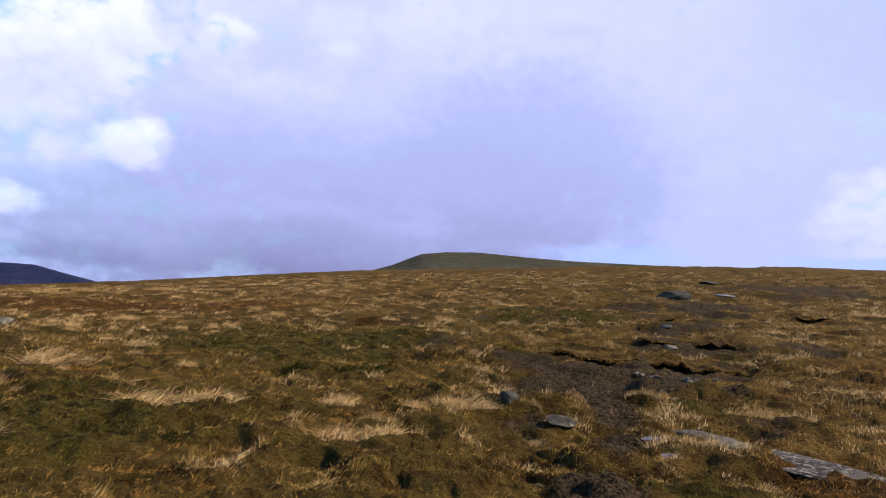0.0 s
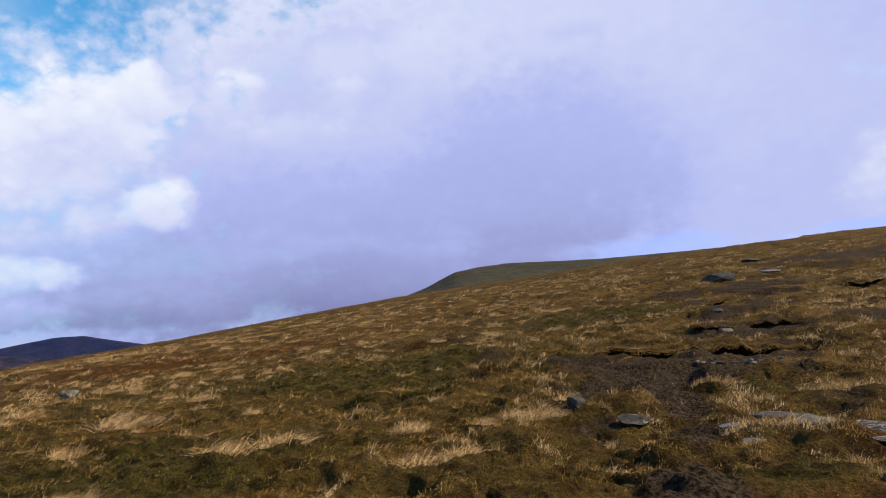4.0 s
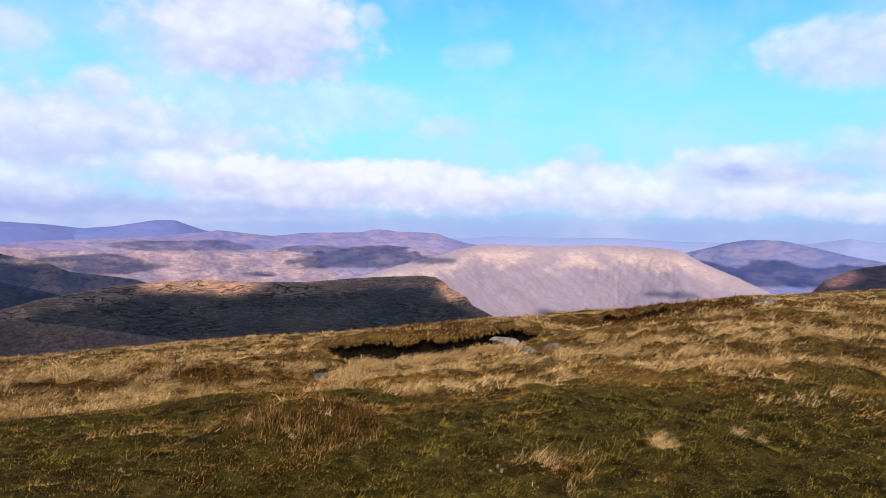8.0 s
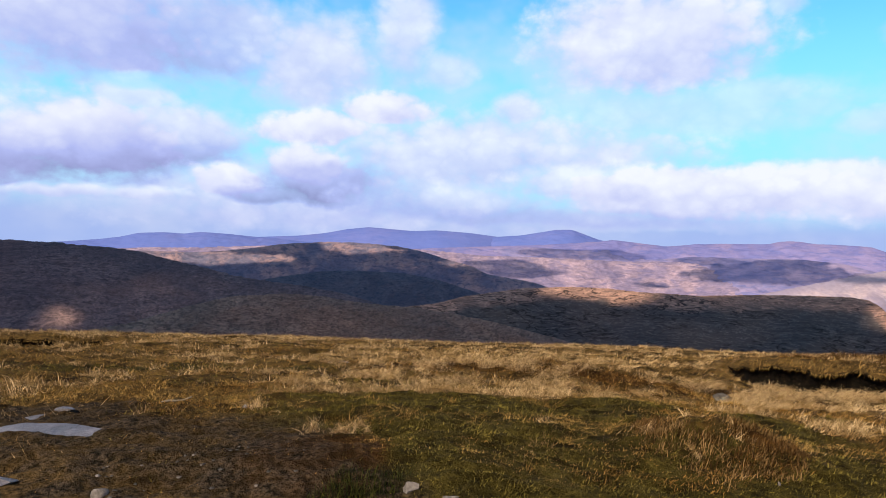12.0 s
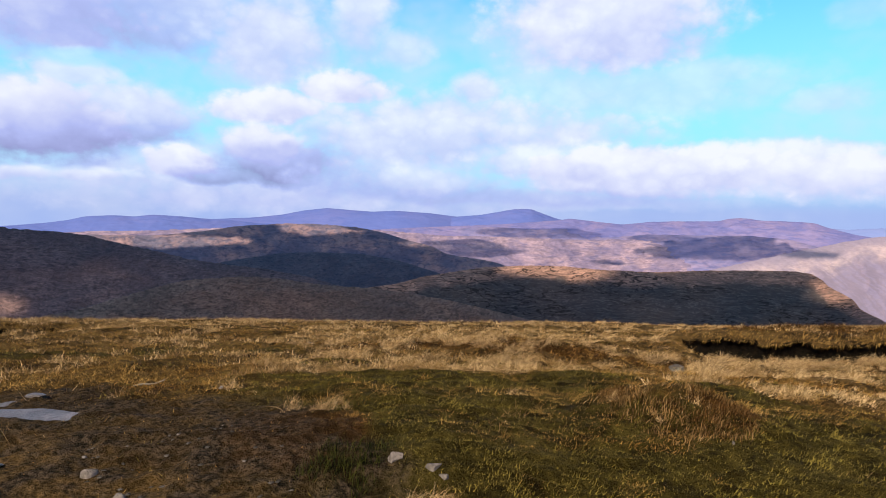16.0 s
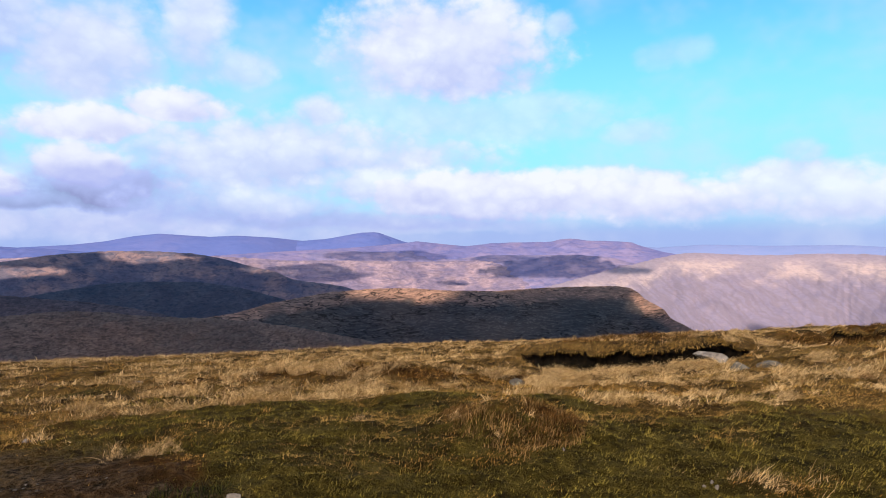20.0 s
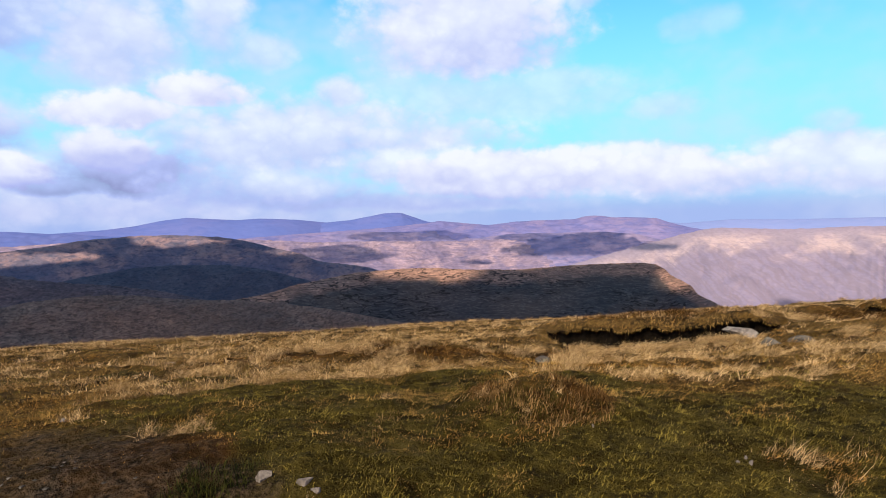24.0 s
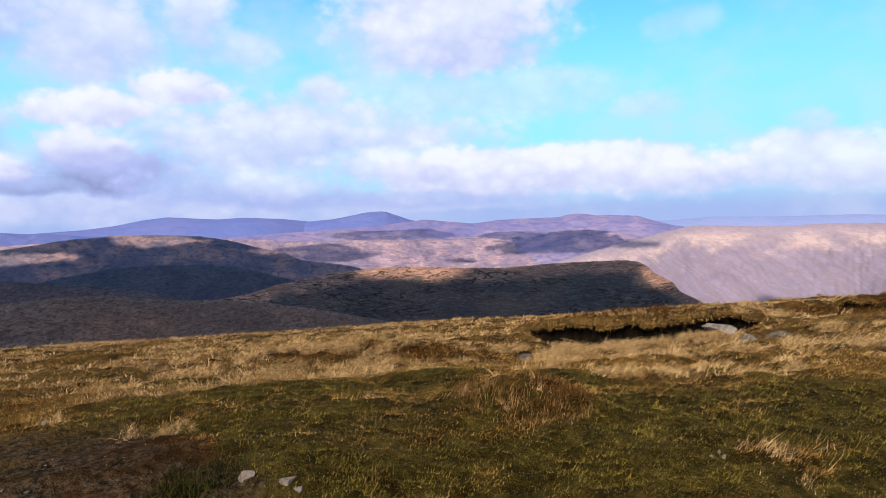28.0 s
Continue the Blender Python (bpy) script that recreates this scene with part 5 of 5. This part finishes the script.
# the pale fringe before the peat bank
for i in range(22):
    TUSSOCKS_SOUTH.append((85.5 + 0.68 * i + 0.5 * math.sin(i * 7), 16.6 + 0.9 * math.sin(i * 3.1) + 0.4 * math.sin(i * 1.3), 0.75 + 0.3 * abs(math.sin(i * 5)), i % 3))
for i, (az, d, wide, k) in enumerate(TUSSOCKS_NORTH + TUSSOCKS_WEST + TUSSOCKS_SOUTH):
    wide = wide * (0.78 if 25 < az < 52 else 1.0)
    x, y = spot(az, d)
    z = float(height(np.array([x]), np.array([y]))[0])
    m = pose(float(x), float(y), z, 0, 0, (i * 37) % 40 - 20)
    tall = min(0.85, 0.25 / max(wide, 0.3) + 0.3)
    ob = new("grass_tussock", SHAPES[3 if wide < 0.26 else k])
    ob.matrix_basis = m
    ob.scale = (wide, wide * 0.8, wide * tall)
    tagged(ob, "pale straw-coloured grass tussock combed by the wind" if wide > 0.25 else "small tuft of pale dry grass standing on turf", "grass tussock", "tussocks on the turf")

# ---- grass, sedge and heather ----


def scatter(rng, n, a0, a1, r0, r1, power=1.0):
    """Points of the ground between two directions and two distances, thinning out with the distance."""
    az = rng.uniform(a0, a1, n)
    r = r0 * (r1 / r0) ** (rng.uniform(0, 1, n) ** power)
    return az, r


def off_rocks(x, y):
    free = np.ones(len(x), bool)
    for rx, ry, radius in FOOTPRINTS:
        free &= np.hypot(x - rx, y - ry) > radius
    return free


def grow():
    rng = np.random.default_rng(11)
    # short turf and sedge underfoot
    az, r = (np.concatenate(v) for v in zip(scatter(rng, 560000, -82, 166, 2.3, 26.0), scatter(rng, 300000, 36, 164, 2.5, 9.0)))
    x, y = spot(az, r)
    peat, straw, green, rust = covers(x, y)
    keep = (rng.uniform(0, 1, len(r)) > 0.96 * smooth(peat, 0.25, 0.7)) & off_rocks(x, y)
    x, y, r, straw, green, rust = x[keep], y[keep], r[keep], straw[keep], green[keep], rust[keep]
    base = on_ground(x, y)
    kind = kinds(x, y, straw, green, rust, rng)
    clump = np.clip(0.75 + 1.2 * fbm(x * 4.5, y * 4.5, 3, 91), 0.15, 2.4)
    for name, which, mat, tall, label in (("turf_grass", 2, TURF, 0.032, "short green and olive moorland turf"), ("sedge_grass", 0, SEDGE, 0.045, "short brown withered sedge"),
                                          ("rusty_grass", 3, RUST, 0.045, "short rust-coloured sedge"), ("straw_grass", 1, STRAW, 0.062, "thin pale dry grass")):
        mask = kind == which
        n = int(mask.sum())
        size = tall * rng.uniform(0.5, 1.5, n) * (0.62 + 0.38 * clump[mask] if which == 2 else clump[mask] if which == 1 else (0.5 + 0.4 * clump[mask]) * (0.62 + 0.38 * smooth(r[mask], 5, 10))) * (0.8 + r[mask] / 16)
        me = blades(name, base[mask], size, WIND + rng.normal(0, 0.9, n), np.clip(rng.normal(0.9, 0.35, n), 0.1, 1.5), (0.0021 + 0.0007 * r[mask]) * rng.uniform(0.5, 1.5, n) * (0.8 if which == 1 else 1.0), mat, rng, low=True)
        tagged(new(name, me), label, "grass", kind="stuff")
    # tufts of long bent grass, sedge and heather
    az, r = scatter(rng, 46000, -82, 166, 4.0, 100.0, 0.78)
    x, y = spot(az, r)
    peat, straw, green, rust = covers(x, y)
    kind = kinds(x, y, straw, green, rust, rng)
    open_ = (peat < 0.45) & (r > 5.5) & off_rocks(x, y)
    pale = (kind == 1) & open_
    woody = (kind == 3) & open_ & (fbm(x * 0.5, y * 0.5, 3, 121) > 0.15 + 0.2 * (az < 20))
    rusty = (kind == 3) & open_ & ~woody
    tawny = (kind == 0) & open_ & (rng.uniform(0, 1, len(r)) < 0.7)
    for name, mask, per, tall, mat, label in (("long_grass", pale, 40, 0.16, STRAW, "drifts of long pale bent grass"), ("sedge_tufts", tawny, 18, 0.10, SEDGE, "tufts of brown deer grass"), ("rusty_tufts", rusty, 20, 0.11, RUST, "tufts of rust-coloured sedge"), ("heather", woody, 20, 0.11, HEATHER, "low dark brown winter heather")):
        cx, cy, cr = x[mask], y[mask], r[mask]
        m = len(cr)
        wide = (0.06 + 0.006 * cr) * rng.uniform(0.6, 1.5, m)
        k = m * per
        who = np.repeat(np.arange(m), per)
        ang, q = rng.uniform(0, 2 * math.pi, k), np.sqrt(rng.uniform(0, 1, k))
        bx, by = cx[who] + np.cos(ang) * q * wide[who], cy[who] + np.sin(ang) * q * wide[who] * 0.8
        up = tall * rng.uniform(0.55, 1.35, m)[who] * (0.6 + 0.4 * smooth(cr, 6, 14) + 0.6 * smooth(cr, 15, 60))[who] * rng.uniform(0.6, 1.2, k)
        out = np.where(rng.uniform(0, 1, k) < 0.7, WIND + rng.normal(0, 0.5, k), ang)
        me = blades(name, on_ground(bx, by) + np.stack([0 * q, 0 * q, 0.35 * tall * (1 - q * q)], -1), up, out, np.clip(rng.normal(1.1, 0.28, k), 0.15, 1.6), (0.0022 + 0.00045 * cr[who]) * rng.uniform(0.6, 1.3, k), mat, rng, low=name != "long_grass")
        tagged(new(name, me), label, "heather" if name == "heather" else "grass", kind="stuff")
    # the brown mound beside the turf, and dark rushes
    for name, az, d, half, count, tall, mat, label, cat in (("deer_grass_mound", 108, 5.4, 0.74, 9000, 0.10, TAWNY, "rust brown mound of withered deer grass", "grass mound"), ("heather_mound", 105.5, 5.3, 0.42, 2600, 0.10, HEATHER, "dark sprigs of heather in the mound", "heather"), ("heather_mound", 111, 5.6, 0.35, 1300, 0.09, HEATHER, "dark sprigs of heather in the mound", "heather"), ("dead_grass", 108, 5.4, 0.66, 220, 0.07, STRAW, "thin pale stems standing in the brown mound", "grass"),
                                                            ("heather_mound", 5.3, 27.4, 0.9, 900, 0.22, HEATHER, "dark hummock of winter heather", "heather"), ("heather_mound", 10.5, 14.1, 0.4, 700, 0.12, RUSH, "dark green mossy hummock", "moss"), ("heather_mound", 6.3, 13.7, 0.4, 700, 0.12, RUSH, "dark green mossy hummock", "moss"), ("heather_mound", 3.5, 13.6, 0.45, 700, 0.12, RUSH, "dark green mossy hummock", "moss"),
                                                            ("heather_mound", 17.0, 18.6, 0.5, 700, 0.14, RUSH, "dark green mossy hummock", "moss"), ("heather_mound", -1.0, 16.8, 0.9, 1200, 0.14, HEATHER, "dark hummock of winter heather", "heather"), ("heather_mound", 19.0, 7.8, 0.22, 500, 0.07, RUSH, "dark green mossy hummock", "moss"), ("heather_mound", -42.6, 24.4, 1.0, 1300, 0.22, RUSH, "dark green mossy hummock", "moss"),
                                                            ("heather_mound", 116, 13.2, 2.6, 5000, 0.2, HEATHER, "low brown hummock of winter heather", "heather"),
                                                            ("rush_clump", 136.5, 3.95, 0.30, 900, 0.13, RUSH, "dark green clump of rushes in a hollow", "rushes"), ("rush_clump", 141, 3.55, 0.22, 600, 0.10, RUSH, "dark green clump of rushes in a hollow", "rushes"),
                                                            ("rush_clump", -42.5, 11.8, 0.6, 900, 0.2, RUSH, "dark green clump of rushes behind a rock", "rushes"), ("rush_clump", -55.5, 11.0, 0.35, 600, 0.16, RUSH, "dark green clump of rushes", "rushes"),
                                                            ("heather_mound", 93, 23.2, 4.0, 6500, 0.26, HEATHER, "brown heather bank above the peat", "heather"), ("heather_mound", 75, 22.5, 3.0, 4500, 0.28, HEATHER, "dark hummock of winter heather", "heather"), ("heather_mound", 67, 27, 3.2, 4500, 0.3, HEATHER, "dark hummock of winter heather", "heather")):
        q, t = rng.uniform(0, 1, count) ** 0.62 * half, rng.uniform(0, 2 * math.pi, count)
        cx, cy = spot(az, d)
        x, y = cx + q * np.cos(t) * (1 + 0.25 * np.sin(3 * t)), cy + q * np.sin(t) * (1 + 0.3 * np.sin(2 * t + 1))
        thin = rng.uniform(0, 1, count) < smooth(fbm(x * 3, y * 3, 2, 131), -0.55, 0.25)
        x, y, q = x[thin], y[thin], q[thin]
        count = len(q)
        me = blades(name, on_ground(x, y) - np.array([cx, cy, 0]), tall * rng.uniform(0.4, 1.2, count) * (1.15 - 0.5 * q / half), WIND + rng.normal(0, 1.1, count), np.clip(rng.normal(0.7, 0.35, count), 0.05, 1.5), (0.0025 + 0.0005 * d) * rng.uniform(0.7, 1.3, count), mat, rng)
        ob = tagged(new(name, me), label, cat, kind="stuff")
        ob.location = (float(cx), float(cy), 0)


grow()

# ---- conifers in the valley ----
BARK, _, bark = material("conifer_bark", 0.9)
bark.inputs["Base Color"].default_value = (0.02, 0.015, 0.012, 1)
NEEDLE = blade_stuff("conifer_needles", (0.008, 0.012, 0.010), (0.020, 0.026, 0.018), (0.010, 0.014, 0.012))


def conifer(x, y, z, tall, seed):
    rng = np.random.default_rng(seed)
    tree = tagged(new("conifer"), "dark green conifer near the spur, raised to fit the view", "tree", "conifers in the valley")
    tree.empty_display_size = 0.5
    tree.location = (x, y, z)
    bm = bmesh.new()
    bmesh.ops.create_cone(bm, segments=7, radius1=tall * 0.025, radius2=tall * 0.004, depth=tall * 0.97, cap_ends=True)
    bmesh.ops.translate(bm, verts=bm.verts, vec=(0, 0, tall * 0.485))
    me = bpy.data.meshes.new("trunk")
    bm.to_mesh(me)
    bm.free()
    me.materials.append(BARK)
    part("trunk", me, tree)
    n = 900
    h = rng.uniform(0.12, 1, n) ** 0.9
    reach = tall * 0.2 * (1.04 - h) * rng.uniform(0.3, 1.15, n)
    a = rng.uniform(0, 2 * math.pi, n)
    base = np.stack([np.cos(a) * reach * 0.35, np.sin(a) * reach * 0.35, h * tall], -1)
    crown = blades("crown", base, reach + tall * 0.03, a, np.full(n, 1.75), np.full(n, tall * 0.035), NEEDLE, rng)
    tagged(part("crown", crown, tree), kind="stuff")


for i in range(9):
    az = 83.1 + i * 0.22 + 0.06 * math.sin(i * 4)
    d = 640 + 14 * math.sin(i * 2.1)
    x, y = spot(az, d)
    # base height follows the walker's sight line to fit the view, not the ground
    conifer(float(x), float(y), EYE + d * math.tan(radians(-8.05 + 0.05 * math.sin(i))), 7.5 + 2.5 * math.sin(i * 3.3), i)

# ---- a weathered stick on the turf ----
WOOD, wk, wb = material("bleached_wood", 0.8)
wat = wk.n("ShaderNodeTexCoord").outputs["Object"]
wk.put(wk.mix(wk.noise(wk.vec("MULTIPLY", wat, (3, 30, 30)), 3.0, 5.0, 0.6), (0.10, 0.08, 0.055), (0.26, 0.21, 0.15)), wb.inputs["Base Color"])
bm = bmesh.new()
rows = []
for i in range(13):
    u = i / 12
    ring = []
    for k in range(7):
        a = 2 * math.pi * k / 7
        rad = 0.013 * (1.1 - 0.6 * u)
        ring.append(bm.verts.new((0.30 * (u - 0.5), 0.012 * math.sin(u * 5) + rad * math.cos(a), 0.012 + 0.01 * math.sin(u * 7) + rad * math.sin(a))))
    rows.append(ring)
for r0, r1 in zip(rows, rows[1:]):
    for k in range(7):
        bm.faces.new((r0[k], r0[(k + 1) % 7], r1[(k + 1) % 7], r1[k]))
bm.faces.new(rows[0][::-1]), bm.faces.new(rows[-1])
me = bpy.data.meshes.new("stick")
bm.to_mesh(me)
bm.free()
me.materials.append(WOOD)
sx, sy = spot(149.1, 7.3)
stick = tagged(new("stick", me), "bleached wooden stick lying on the turf", "stick")
stick.matrix_basis = pose(float(sx), float(sy), float(height(np.array([sx]), np.array([sy]))[0]) + 0.015, 0, -6, 149 + 12)
